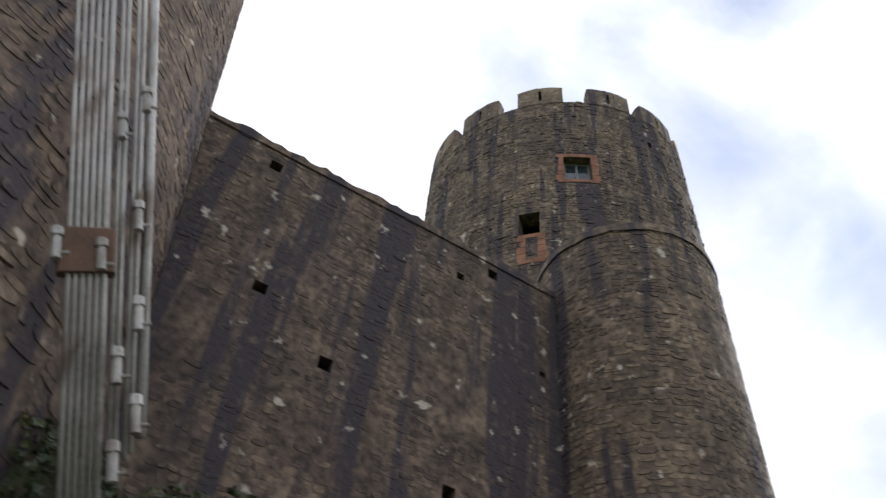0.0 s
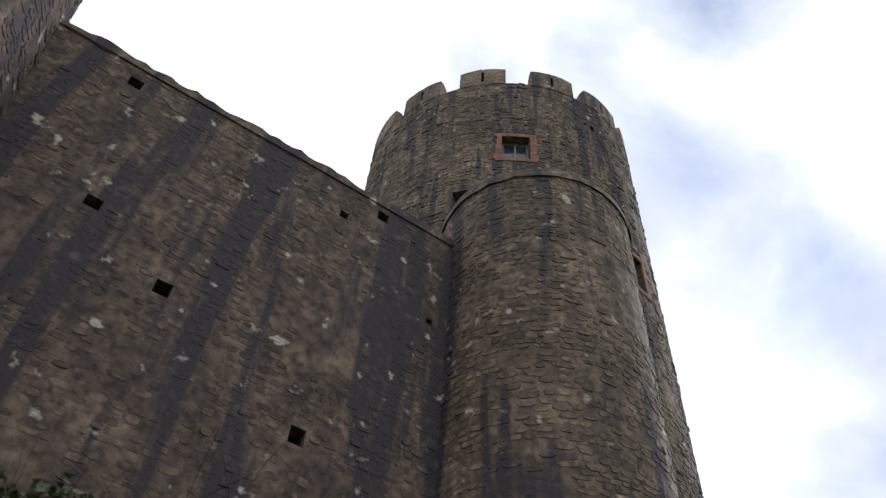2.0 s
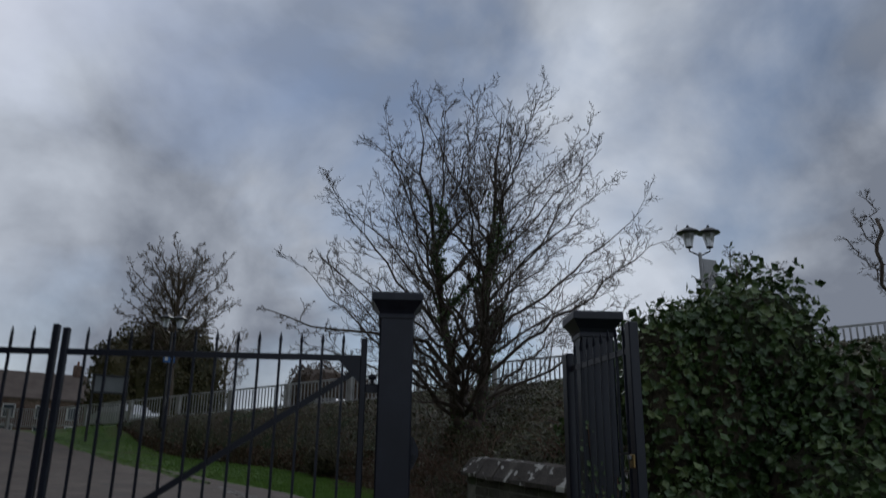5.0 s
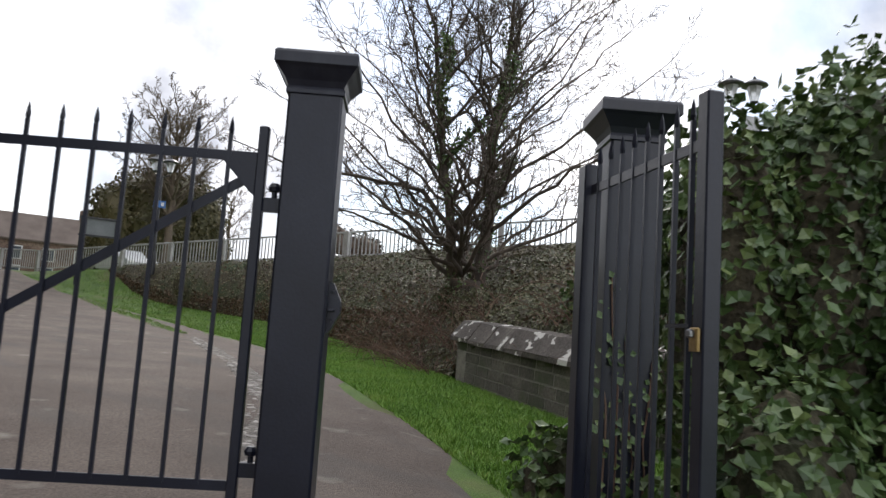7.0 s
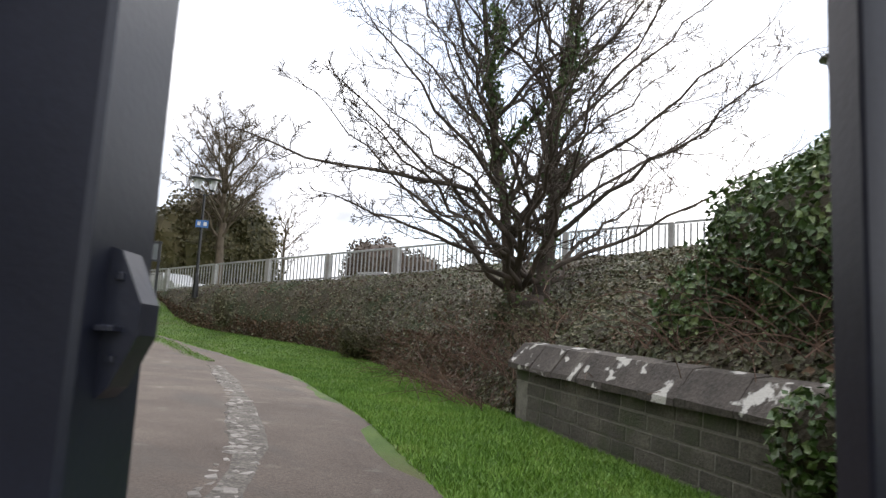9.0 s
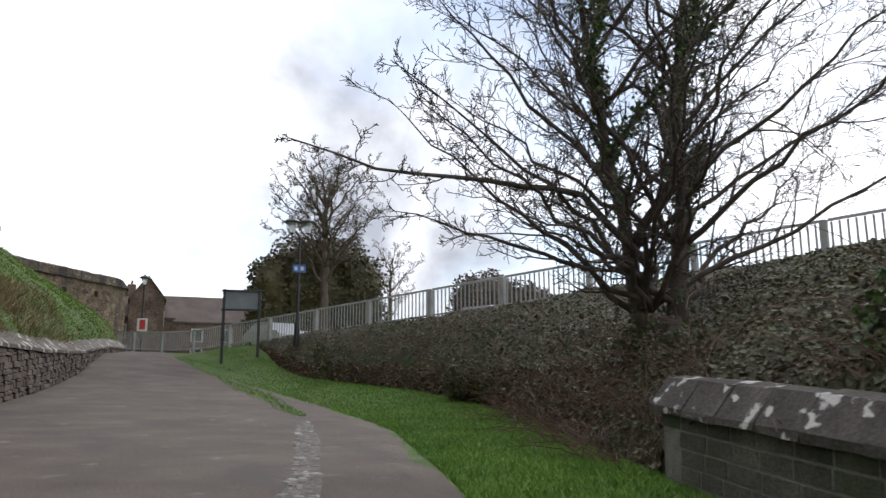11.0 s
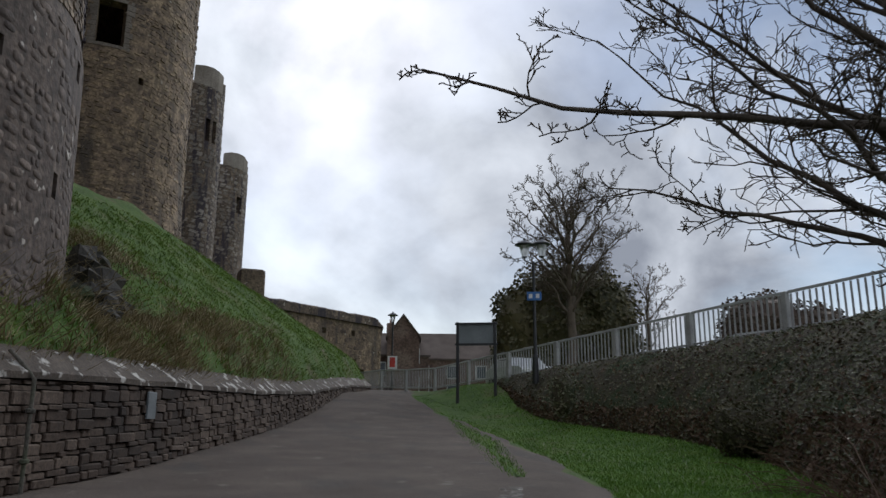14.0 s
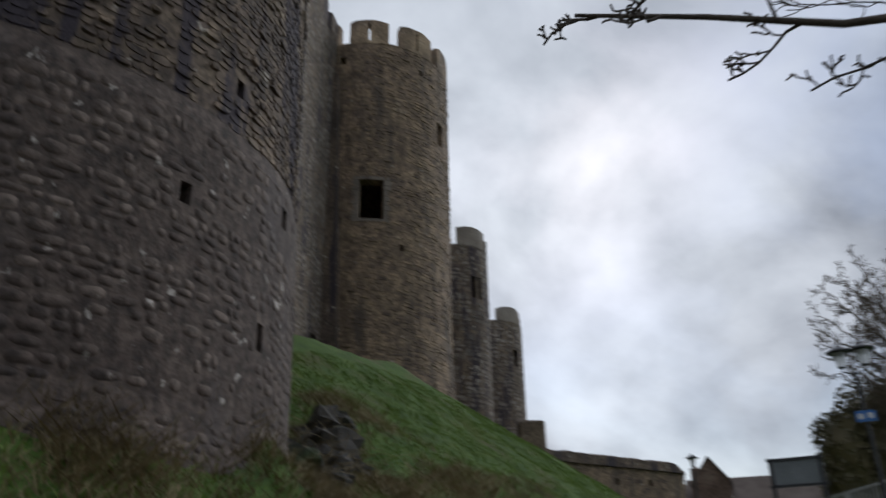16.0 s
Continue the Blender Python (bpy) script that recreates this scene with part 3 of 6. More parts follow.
def masonry(parent, place, u0, u1, z0, z1, course, length, openings=(), core_step=0.6, proud=0.03, mats=("castle", "castle_mortar"), names=("wall_core", "stonework"), reveal=0.7, skip=0.05):
    """Rubble walling on a surface place(u, z, out): a mortar face with openings that go through it, and courses of separate stones."""
    us = set(np.linspace(u0, u1, max(2, int((u1 - u0) / core_step))))
    zs = set(np.linspace(z0, z1, max(2, int((z1 - z0) / core_step))))
    for a, b, c, d in openings:
        us |= {a, b}
        zs |= {c, d}
    us, zs = sorted(us), sorted(zs)

    def opened(u, z, pad=0.0):
        return any(a - pad < u < b + pad and c - pad < z < d + pad for a, b, c, d in openings)

    g = Geo()
    n = len(us)
    g.v = [tuple(place(u, z, 0.0)) for z in zs for u in us]
    for i in range(len(zs) - 1):
        for j in range(n - 1):
            if not opened((us[j] + us[j + 1]) / 2, (zs[i] + zs[i + 1]) / 2):
                g.f.append((i * n + j, i * n + j + 1, (i + 1) * n + j + 1, (i + 1) * n + j))
    for a, b, c, d in openings:
        o = [place(u, z, 0.0) for u, z in ((a, c), (b, c), (b, d), (a, d))]
        q = [place(u, z, -reveal) for u, z in ((a, c), (b, c), (b, d), (a, d))]
        g.add([tuple(p) for p in o + q], [(k, (k + 1) % 4, 4 + (k + 1) % 4, 4 + k) for k in range(4)])
    g.make(names[0], M[mats[1]], parent=parent)
    s = Geo()
    z = z0
    while z < z1 - 0.03:
        h = min(course * rng.uniform(0.7, 1.35), z1 - z)
        u = u0 - rng.uniform(0, length)
        while u < u1:
            w = length * rng.choice((0.45, 0.7, 0.9, 1.1, 1.4)) * rng.uniform(0.85, 1.15)
            a, b = max(u, u0), min(u + w, u1)
            u += w
            if b - a < 0.05 or opened((a + b) / 2, z + h / 2, 0.5 * min(w, 0.3)) or noise.noise(Vector((a * 0.55, z * 0.75, u0 + 2.0))) > rng.uniform(0.1, 0.5) or rng.random() < skip:
                continue
            q = proud * (rng.uniform(0.1, 0.7) if rng.random() < 0.92 else rng.uniform(0.8, 1.5))
            sag = 0.8 * h * noise.noise(Vector((a * 0.9, z * 1.6, 5.0)))
            cx, cy, rw, rh = (a + b) / 2, z + h / 2 + sag, (b - a) / 2 * rng.uniform(0.86, 0.99), h / 2 * rng.uniform(0.8, 1.12)
            tilt = rng.gauss(0, 0.07)
            m = len(s.v)
            c = []
            for ku, kz in (STONE_OUTLINE if course < 0.2 else STONE_OUTLINE[::2]):
                x, y = rw * ku * rng.uniform(0.86, 1.04), rh * kz * rng.uniform(0.8, 1.08)
                c.append((min(max(cx + x, u0), u1), min(cy + y + tilt * x, z1)))
            n_ = len(c)
            s.v.extend(tuple(place(x, y, -0.02)) for x, y in c)
            s.v.extend(tuple(place(cx + (x - cx) * 0.9, cy + (y - cy) * 0.84, q * rng.uniform(0.75, 1.2))) for x, y in c)
            s.f.extend([(m + k, m + (k + 1) % n_, m + n_ + (k + 1) % n_, m + n_ + k) for k in range(n_)] + [tuple(m + n_ + k for k in range(n_))])
        z += h * 0.98
    return s.make(names[1], M[mats[0]], parent=parent, kind="stuff", smooth=names[1] == "base_stonework")


def ring(cx, cy, a, b, ang, flare):
    """A place() for a round or oval tower: u runs in metres round it from angle 0, flare(z) widens it."""
    th = np.linspace(0, 2 * math.pi, 721)
    step = np.hypot(a * np.sin(th), b * np.cos(th)) * (th[1] - th[0])
    acc = np.concatenate([[0], np.cumsum(step[:-1])])

    def place(u, z, out):
        w = float(np.interp(u % acc[-1], acc, th)) if u != acc[-1] else 2 * math.pi
        e = out + flare(z)
        nx, ny = math.cos(w) / a, math.sin(w) / b
        k = math.hypot(nx, ny)
        lx, ly = a * math.cos(w) + e * nx / k, b * math.sin(w) + e * ny / k
        return Vector((cx + math.cos(ang) * lx - math.sin(ang) * ly, cy + math.sin(ang) * lx + math.cos(ang) * ly, z))

    return place, float(acc[-1]), lambda w: float(np.interp(w, th, acc))


def merlon(parent, place, ua, ub, z0, z1, mat, slit=True, lean=0.0):
    """One tooth of a battlement, with a worn weathered top and an arrow slit through its face."""
    g = Geo()
    n = 5
    um = (ua + ub) / 2
    cuts = [(ua, um - 0.07), (um + 0.07, ub)] if slit and ub - ua > 1.2 else [(ua, ub)]
    for a, b in cuts:
        us = np.linspace(a, b, n)
        base = len(g.v)
        for u in us:
            drop = 0.12 * abs(u - um) ** 2 + rng.uniform(-0.05, 0.03) + lean * (u - um)
            g.v += [tuple(place(u, z0, 0.03)), tuple(place(u, z1 - drop, 0.03)), tuple(place(u, z1 - drop + 0.1, -0.25)), tuple(place(u, z1 - drop, -0.55)), tuple(place(u, z0, -0.55))]
        for i in range(n - 1):
            for k in range(4):
                g.f.append((base + i * 5 + k, base + (i + 1) * 5 + k, base + (i + 1) * 5 + k + 1, base + i * 5 + k + 1))
        g.f += [tuple(base + k for k in range(5)), tuple(base + (n - 1) * 5 + k for k in reversed(range(5)))]
    if len(cuts) == 2:
        lo = [(cuts[0][1], z0), (cuts[1][0], z0), (cuts[1][0], z0 + 0.25), (cuts[0][1], z0 + 0.25)]
        hi = [(u, z1 - 0.3 if z == z0 else z1 - 0.02) for u, z in lo]
        for quad in (lo, hi):
            g.add([tuple(place(u, z, 0.03)) for u, z in quad] + [tuple(place(u, z, -0.55)) for u, z in quad], [(0, 1, 2, 3), (7, 6, 5, 4), (0, 4, 5, 1), (1, 5, 6, 2), (2, 6, 7, 3), (3, 7, 4, 0)])
    g.make("merlon", mat, parent=parent)


def cap_disc(parent, place, total, z, inset, mat, name="roof"):
    us = np.linspace(0, total, 49)[:-1]
    pts = [tuple(place(u, z, -inset)) for u in us]
    Geo().add(pts, [tuple(range(len(pts)))]).make(name, mat, parent=parent)


def casement(parent, place, ua, ub, za, zb, mat_frame, depth=0.3, bars=1):
    """A window set back in an opening: frame, mullion and panes."""
    w = thing("window", "", "")
    w.parent = parent
    w.matrix_parent_inverse = Matrix.Translation(-Vector(parent.location))
    t = 0.09
    g = Geo()

    def bar(u1, u2, z1, z2):
        q = [(u1, z1), (u2, z1), (u2, z2), (u1, z2)]
        g.add([tuple(place(u, z, -depth)) for u, z in q] + [tuple(place(u, z, -depth - 0.08)) for u, z in q], [(0, 1, 2, 3), (0, 4, 5, 1), (1, 5, 6, 2), (2, 6, 7, 3), (3, 7, 4, 0)])

    bar(ua, ua + t, za, zb), bar(ub - t, ub, za, zb), bar(ua + t, ub - t, za, za + t), bar(ua + t, ub - t, zb - t, zb)
    for k in range(bars):
        um = ua + (ub - ua) * (k + 1) / (bars + 1)
        bar(um - t / 2, um + t / 2, za + t, zb - t)
    g.make("frame", mat_frame, parent=w)
    for k in range(bars + 1):
        a, b = ua + (ub - ua) * k / (bars + 1) + t / 2, ua + (ub - ua) * (k + 1) / (bars + 1) - t / 2
        q = [(a, za + t / 2), (b, za + t / 2), (b, zb - t / 2), (a, zb - t / 2)]
        Geo().add([tuple(place(u, z, -depth - 0.04)) for u, z in q], [(0, 1, 2, 3)]).make("pane", M["glass"], parent=w)
    return w


def surround(parent, place, ua, ub, za, zb, mat, w=0.28, out=0.035, name="jamb_stone"):
    """Dressed stones round an opening, each a piece."""
    spots = []
    z = za - 0.05
    while z < zb:
        h = rng.uniform(0.26, 0.4)
        spots += [(ua - w * rng.uniform(0.7, 1.3), ua, z, z + h), (ub, ub + w * rng.uniform(0.7, 1.3), z, z + h)]
        z += h
    u = ua - w
    while u < ub + w:
        d = rng.uniform(0.35, 0.55)
        spots += [(u, min(u + d, ub + w), zb, zb + 0.22), (u, min(u + d, ub + w), za - 0.2, za)]
        u += d
    for a, b, c, d in spots:
        q = [(a + 0.01, c + 0.01), (b - 0.01, c + 0.01), (b - 0.01, d - 0.01), (a + 0.01, d - 0.01)]
        Geo().add([tuple(place(u, z, -0.1)) for u, z in q] + [tuple(place(u, z, out)) for u, z in q],
                  [(4, 5, 6, 7), (0, 1, 5, 4), (1, 2, 6, 5), (2, 3, 7, 6), (3, 0, 4, 7)]).make(name, mat, parent=parent)


# ---- great corner tower ----
def build_great_tower():
    tower = thing("castle_tower", "huge oval brown rubble-stone tower with a battlemented top", "tower", (5.31, 23.66, 2))
    place, total, at = ring(5.31, 23.66, 5.47, 6.40, 1.273, lambda z: 0.10 + 0.16 * smooth01((14 - z) / 11) + 0.07 * smooth01((8.3 - z) / 0.15) + 0.25 * smooth01((4.4 - z) / 1.2) - 0.004 * max(z - 14, 0))
    win = (at(3.285), at(3.46), 26.45, 28.0)
    arch = (at(2.99), at(3.12), 23.2, 24.5)
    slot = (at(4.08), at(4.24), 21.2, 22.9)
    holes = [(at(3.94), at(3.98), 30.3, 30.7), (at(4.86), at(4.9), 7.6, 7.95), (at(4.6), at(4.63), 9.1, 9.4), (at(4.75), at(4.78), 5.4, 5.8), (at(4.45), at(4.48), 6.9, 7.2)]
    masonry(tower, place, 0, total, 2.2, 8.5, 0.17, 0.26, [h for h in holes if h[3] < 8.4], proud=0.009, mats=("tower_rubble", "tower_mortar"), names=("base_core", "base_stonework"), skip=0.3, core_step=0.3)
    masonry(tower, place, 0, total, 8.5, 14, 0.115, 0.24, [h for h in holes if 8.4 <= h[3] < 14], proud=0.04)
    masonry(tower, place, 0, total, 14, 32.5, 0.165, 0.36, [win, arch, slot, holes[0]], proud=0.035, names=("upper_wall_core", "upper_stonework"), skip=0.15)
    surround(tower, place, *win, M["red_stone"])
    surround(tower, place, *slot, M["red_stone"], w=0.22)
    surround(tower, place, arch[0] + 0.3, arch[1] - 0.1, 21.8, 23.0, M["red_stone"], w=0.3)
    casement(tower, place, *win, M["board"], depth=0.35, bars=1)
    cap_disc(tower, place, total, 31.6, 0.5, M["castle_mortar"])
    gaps = [(2.83, 2.98), (3.31, 3.49), (3.82, 3.93), (4.3, 4.42), (4.8, 4.92), (5.35, 5.47), (5.9, 6.0), (0.25, 0.37), (0.8, 0.92), (1.35, 1.47), (1.85, 1.97), (2.38, 2.5)]
    order = sorted(gaps)
    for (a, b), (c, d) in zip(order, order[1:] + [(order[0][0] + 2 * math.pi, 0)]):
        hi = c if c < 2 * math.pi else c - 2 * math.pi
        ub = at(hi) + (total if c >= 2 * math.pi else 0)
        merlon(tower, place, at(b), ub, 32.45, 33.85, M["castle"])


build_great_tower()


# ---- curtain wall, its end turret and the round tower at its other end ----
CW0, CWD = Vector((-2.61, 8.14, 0)), Vector((0.888, 0.46, 0))
CWN = Vector((0.46, -0.888, 0))


def build_curtain():
    wall = thing("curtain_wall", "tall brown rubble-stone castle curtain wall streaked with dark stains", "castle wall", (-1, 9, 2.5))

    def place(u, z, out):
        return CW0 + CWD * u + CWN * (out + 0.03 * noise.noise(Vector((u * 0.3, z * 0.3, 0)))) + Vector((0, 0, z))

    s = 0.11
    holes = [(-0.44 - s, -0.44 + s, 11.62, 11.84), (0.0 - s, 0.0 + s, 8.95, 9.15), (1.25 - s, 1.25 + s, 8.12, 8.35), (3.47 - s, 3.47 + s, 6.87, 7.12), (4.07 - s, 4.07 + s, 11.74, 11.96), (3.36 - 0.08, 3.36 + 0.08, 11.28, 11.44), (5.15, 5.27, 9.95, 10.06)]
    masonry(wall, place, -3.6, 6.6, 2.0, 12.15, 0.1, 0.2, holes, proud=0.012, skip=0.3, mats=("curtain", "curtain_mortar"))
    g = Geo()
    us = np.linspace(-3.6, 6.6, 70)
    for u in us:
        h = 12.27 + 0.09 * noise.noise(Vector((u * 1.6, 3, 0))) + rng.uniform(-0.04, 0.05)
        g.v += [tuple(place(u, 12.1, 0.03)), tuple(place(u, h, 0.03)), tuple(place(u, h + 0.06, -0.5)), tuple(place(u, h - 0.1, -1.4)), tuple(place(u, 2.0, -1.4))]
    for i in range(69):
        for k in range(4):
            g.f.append((i * 5 + k, (i + 1) * 5 + k, (i + 1) * 5 + k + 1, i * 5 + k + 1))
    g.make("wall_head", M["curtain"], "ragged broken wall top", parent=wall)


build_curtain()


def build_turret():
    t = thing("turret", "round brown stone turret projecting from the curtain wall", "turret", (4.05, 11.5, 2.0))
    place, total, at = ring(4.05, 11.5, 1.85, 1.85, 0.0, lambda z: 0.05 + 0.02 * smooth01((6 - z) / 4))
    masonry(t, place, 0, total, 2.0, 13.25, 0.115, 0.25, proud=0.013, core_step=0.3, skip=0.2)
    g = Geo()
    us = np.linspace(0, total, 49)
    prof = [(13.2, 0.04), (13.42, 0.02), (13.62, -0.3), (14.2, -1.0), (14.9, -1.7)]
    for z, o in prof:
        for u in us[:-1]:
            g.v.append(tuple(place(u, z + rng.uniform(-0.03, 0.03), o)))
    for i in range(len(prof) - 1):
        for k in range(48):
            g.f.append((i * 48 + k, i * 48 + (k + 1) % 48, (i + 1) * 48 + (k + 1) % 48, (i + 1) * 48 + k))
    g.f.append(tuple(range(4 * 48, 5 * 48)))
    g.make("turret_cap", M["castle"], "weathered stone cap sloping back to a blunt point", parent=t)


build_turret()


def build_left_tower():
    t = thing("castle_tower", "round battered rubble-stone tower of dark brown stone", "tower", (-7.2, 6.2, 1))
    place, total, at = ring(-7.2, 6.2, 3.0, 3.0, 0.0, lambda z: 0.15 + 0.13 * (12.5 - z))
    masonry(t, place, 0, total, 1.0, 18.0, 0.13, 0.26, proud=0.013, skip=0.3, core_step=0.35, mats=("curtain", "curtain_mortar"))
    cap_disc(t, place, total, 17.9, 0.2, M["castle_mortar"])
    for k in range(6):
        merlon(t, place, total * k / 6, total * (k + 0.62) / 6, 17.9, 19.1, M["castle"])


build_left_tower()


# ---- towers beyond the mound ----
def build_second_tower():
    t = thing("castle_tower", "round buff stone tower with battlements and a square window", "tower", (9.9, 56.0, 5))
    place, total, at = ring(9.9, 56.0, 5.15, 5.15, 0.0, lambda z: 0.1 + 0.3 * smooth01((16 - z) / 8))
    rad = lambda deg: at(math.radians(deg % 360))
    win = (rad(-91), rad(-75.4), 21.95, 24.5)
    side = (rad(-31), rad(-22), 28.5, 30.2)
    holes = [(rad(-64.5), rad(-61.5), 20.1, 20.5), (rad(-104.5), rad(-102), 21.7, 22.1), (rad(-49.5), rad(-46.5), 32.9, 33.3), (rad(-108), rad(-103), 33.0, 33.6)]
    masonry(t, place, 0, total, 5.0, 34.6, 0.24, 0.52, [win, side] + holes, proud=0.05, mats=("buff", "buff_mortar"))
    surround(t, place, *win, M["pale_stone"], w=0.36)
    cap_disc(t, place, total, 33.8, 0.5, M["castle_mortar"])
    for k in range(10):
        a = -101 + 36 * k
        ua, ub = rad(a), rad(a + 27.5)
        merlon(t, place, ua, ub if ub > ua else ub + total, 34.5, 36.4, M["buff"])


build_second_tower()


def build_link_wall():
    wall = thing("curtain_wall", "high buff stone curtain wall between two round towers", "castle wall", (7, 40, 4))
    a, b = Vector((5.0, 28.5, 0)), Vector((8.2, 52.2, 0))
    d = (b - a).normalized()
    n = Vector((d.y, -d.x, 0))

    def place(u, z, out):
        return a + d * u + n * out + Vector((0, 0, z))

    ln = (b - a).length
    masonry(wall, place, 0, ln, 5.0, 34.4, 0.26, 0.56, [(20.6, 21.6, 13.3, 14.6)], proud=0.03, mats=("pale_stone", "castle_mortar"))
    Geo().add([tuple(place(0, 4, -1.6)), tuple(place(ln, 4, -1.6)), tuple(place(ln, 34.4, -1.6)), tuple(place(0, 34.4, -1.6)), tuple(place(0, 34.4, 0)), tuple(place(ln, 34.4, 0))],
              [(0, 1, 2, 3), (3, 2, 5, 4)]).make("wall_back", M["castle_mortar"], parent=wall)
    for k in range(8):
        merlon(wall, place, 0.4 + 3 * k, 2.5 + 3 * k, 34.35, 36.2, M["castle"])
    q = [place(22.2, 10, 0.0), place(23.4, 10, 0.0), place(23.4, 32, 0.0), place(22.2, 32, 0.0)]
    Geo().add([tuple(p) for p in q] + [tuple(p + n * 1.1 if p.z < 20 else p + n * 0.3) for p in q], [(4, 5, 6, 7), (0, 1, 5, 4), (1, 2, 6, 5), (2, 3, 7, 6), (3, 0, 4, 7)]).make("buttress", M["castle"], "dark stained buttress", parent=wall)


build_link_wall()


def build_far_tower(cx, cy, r, z0, z1, label, wins, base_phase):
    t = thing("castle_tower", label, "tower", (cx, cy, z0))
    place, total, at = ring(cx, cy, r, r, 0.0, lambda z: 0.05)
    rad = lambda deg: at(math.radians(deg % 360))
    ops = [(rad(a), rad(b), c, d) for a, b, c, d in wins]
    masonry(t, place, 0, total, z0, z1 - 1.8, 0.4, 0.85, ops, proud=0.04, mats=("pale_stone", "castle_mortar"))
    cap_disc(t, place, total, z1 - 2.4, 0.4, M["castle_mortar"])
    for k in range(4):
        a = base_phase + 90 * k
        ua, ub = rad(a), rad(a + 60)
        merlon(t, place, ua, ub if ub > ua else ub + total, z1 - 1.85, z1, M["pale_stone"], slit=False)


build_far_tower(15.9, 75.0, 2.85, 5, 31.9, "slim round pale stone turret with a two-light window", [(-63, -54, 25.2, 27.2), (-49, -40, 25.2, 27.2)], -88)
build_far_tower(20.75, 100.0, 3.55, 4, 33.2, "slim pale stone turret farther along the castle wall", [(-53, -38, 26.0, 28.0)], -84)


def build_far_link():
    wall = thing("curtain_wall", "pale stone castle wall joining the far turrets", "castle wall", (15, 70, 5))
    for a, b, h in ((Vector((12.5, 58, 0)), Vector((14.2, 75.5, 0)), 26.5), (Vector((15.4, 76, 0)), Vector((19.3, 100, 0)), 29.0)):
        d = (b - a).normalized()
        n = Vector((d.y, -d.x, 0))
        masonry(wall, lambda u, z, out: a + d * u + n * out + Vector((0, 0, z)), 0, (b - a).length, 4, h, 0.45, 0.95, mats=("pale_stone", "castle_mortar"), core_step=1.0)
        Geo().add([tuple(a + Vector((0, 0, h))), tuple(b + Vector((0, 0, h))), tuple(b - n * 1.5 + Vector((0, 0, h))), tuple(a - n * 1.5 + Vector((0, 0, h))),
                   tuple(a - n * 1.5 + Vector((0, 0, 4))), tuple(b - n * 1.5 + Vector((0, 0, 4)))], [(0, 1, 2, 3), (3, 2, 5, 4)]).make("wall_head", M["pale_stone"], parent=wall)


build_far_link()


def build_outer_wall():
    wall = thing("outer_wall", "ruined brown stone outer wall with putlog holes and a broken end", "castle wall", (26, 63, 4))
    a, b = Vector((20.3, 59.2, 0)), Vector((31.2, 66.6, 0))
    d = (b - a).normalized()
    n = Vector((d.y, -d.x, 0))
    ln = (b - a).length
    place = lambda u, z, out: a + d * u + n * out + Vector((0, 0, z))
    holes = [(2.6, 3.0, 8.4, 8.8), (6.4, 6.8, 8.5, 8.9), (9.6, 10.0, 8.6, 9.0), (5.9, 6.3, 6.6, 7.0), (9.7, 10.2, 6.3, 6.9), (10.7, 11.2, 5.6, 6.2)]
    masonry(wall, place, 0, ln, 3.4, 9.6, 0.3, 0.62, holes, proud=0.05, mats=("buff", "buff_mortar"))
    g = Geo()
    for u in np.linspace(0, ln, 40):
        h = 10.35 + 0.12 * noise.noise(Vector((u, 1, 0))) - 0.5 * smooth01((u - ln + 1) / 1)
        g.v += [tuple(place(u, 9.6, 0.22)), tuple(place(u, h - 0.15, 0.2)), tuple(place(u, h, -0.2)), tuple(place(u, h - 0.2, -1.6)), tuple(place(u, 3.4, -1.6))]
    for i in range(39):
        for k in range(4):
            g.f.append((i * 5 + k, (i + 1) * 5 + k, (i + 1) * 5 + k + 1, i * 5 + k + 1))
    g.f.append((39 * 5, 39 * 5 + 1, 39 * 5 + 2, 39 * 5 + 3, 39 * 5 + 4))
    g.make("parapet", M["castle_mortar"], "darker turf-topped parapet band", parent=wall)
    Geo().box((place(0.2, 9.4, -0.8)), (1.7, 1.7, 5.2), taper=0.96, bevel=0.12).make("wall_stub", M["castle"], parent=wall)
    for k in range(26):
        p = place(ln + rng.uniform(-1.2, 0.5), 3.6 + rng.uniform(0, 1.6), rng.uniform(-0.2, 0.8))
        Geo().box(p, (rng.uniform(0.4, 0.9), rng.uniform(0.4, 0.8), rng.uniform(0.3, 0.7)), rot=Euler((rng.uniform(-0.3, 0.3), rng.uniform(-0.3, 0.3), rng.uniform(0, 3))).to_matrix(), taper=0.8, bevel=0.08).make("fallen_stone", M["castle"], parent=wall)


build_outer_wall()


# ---- roadside retaining wall ----
RW = [(6.5, 11.2, 0), (9.1, 15.9, 0), (11.55, 19.3, 0), (12.95, 21.9, 0), (15.95, 28.1, 0), (18.35, 33.3, 0), (19.95, 37.0, 0), (21.75, 41.0, 0), (24.15, 46.0, 0)]
RWZ_Y = (11.2, 15.9, 19.3, 21.9, 28.1, 33.3, 37.0, 41.0, 46.0)
RWZ_T = (2.25, 2.5, 2.68, 2.76, 2.88, 3.12, 3.45, 3.75, 4.0)
rw_pts = along(RW, 200)
rw_len = sum((b - a).length for a, b in zip(rw_pts, rw_pts[1:]))


def rw_place(u, out=0.0):
    """Point on the wall's face line u metres from its gate end, out metres towards the road."""
    f = min(max(u / rw_len, 0), 1) * 199
    i = min(int(f), 198)
    p = rw_pts[i].lerp(rw_pts[i + 1], f - i)
    lo, hi = max(i - 3, 0), min(i + 4, 199)
    d = (rw_pts[hi] - rw_pts[lo]).normalized()
    return p + Vector((d.y, -d.x, 0)) * out, math.atan2(d.y, d.x)


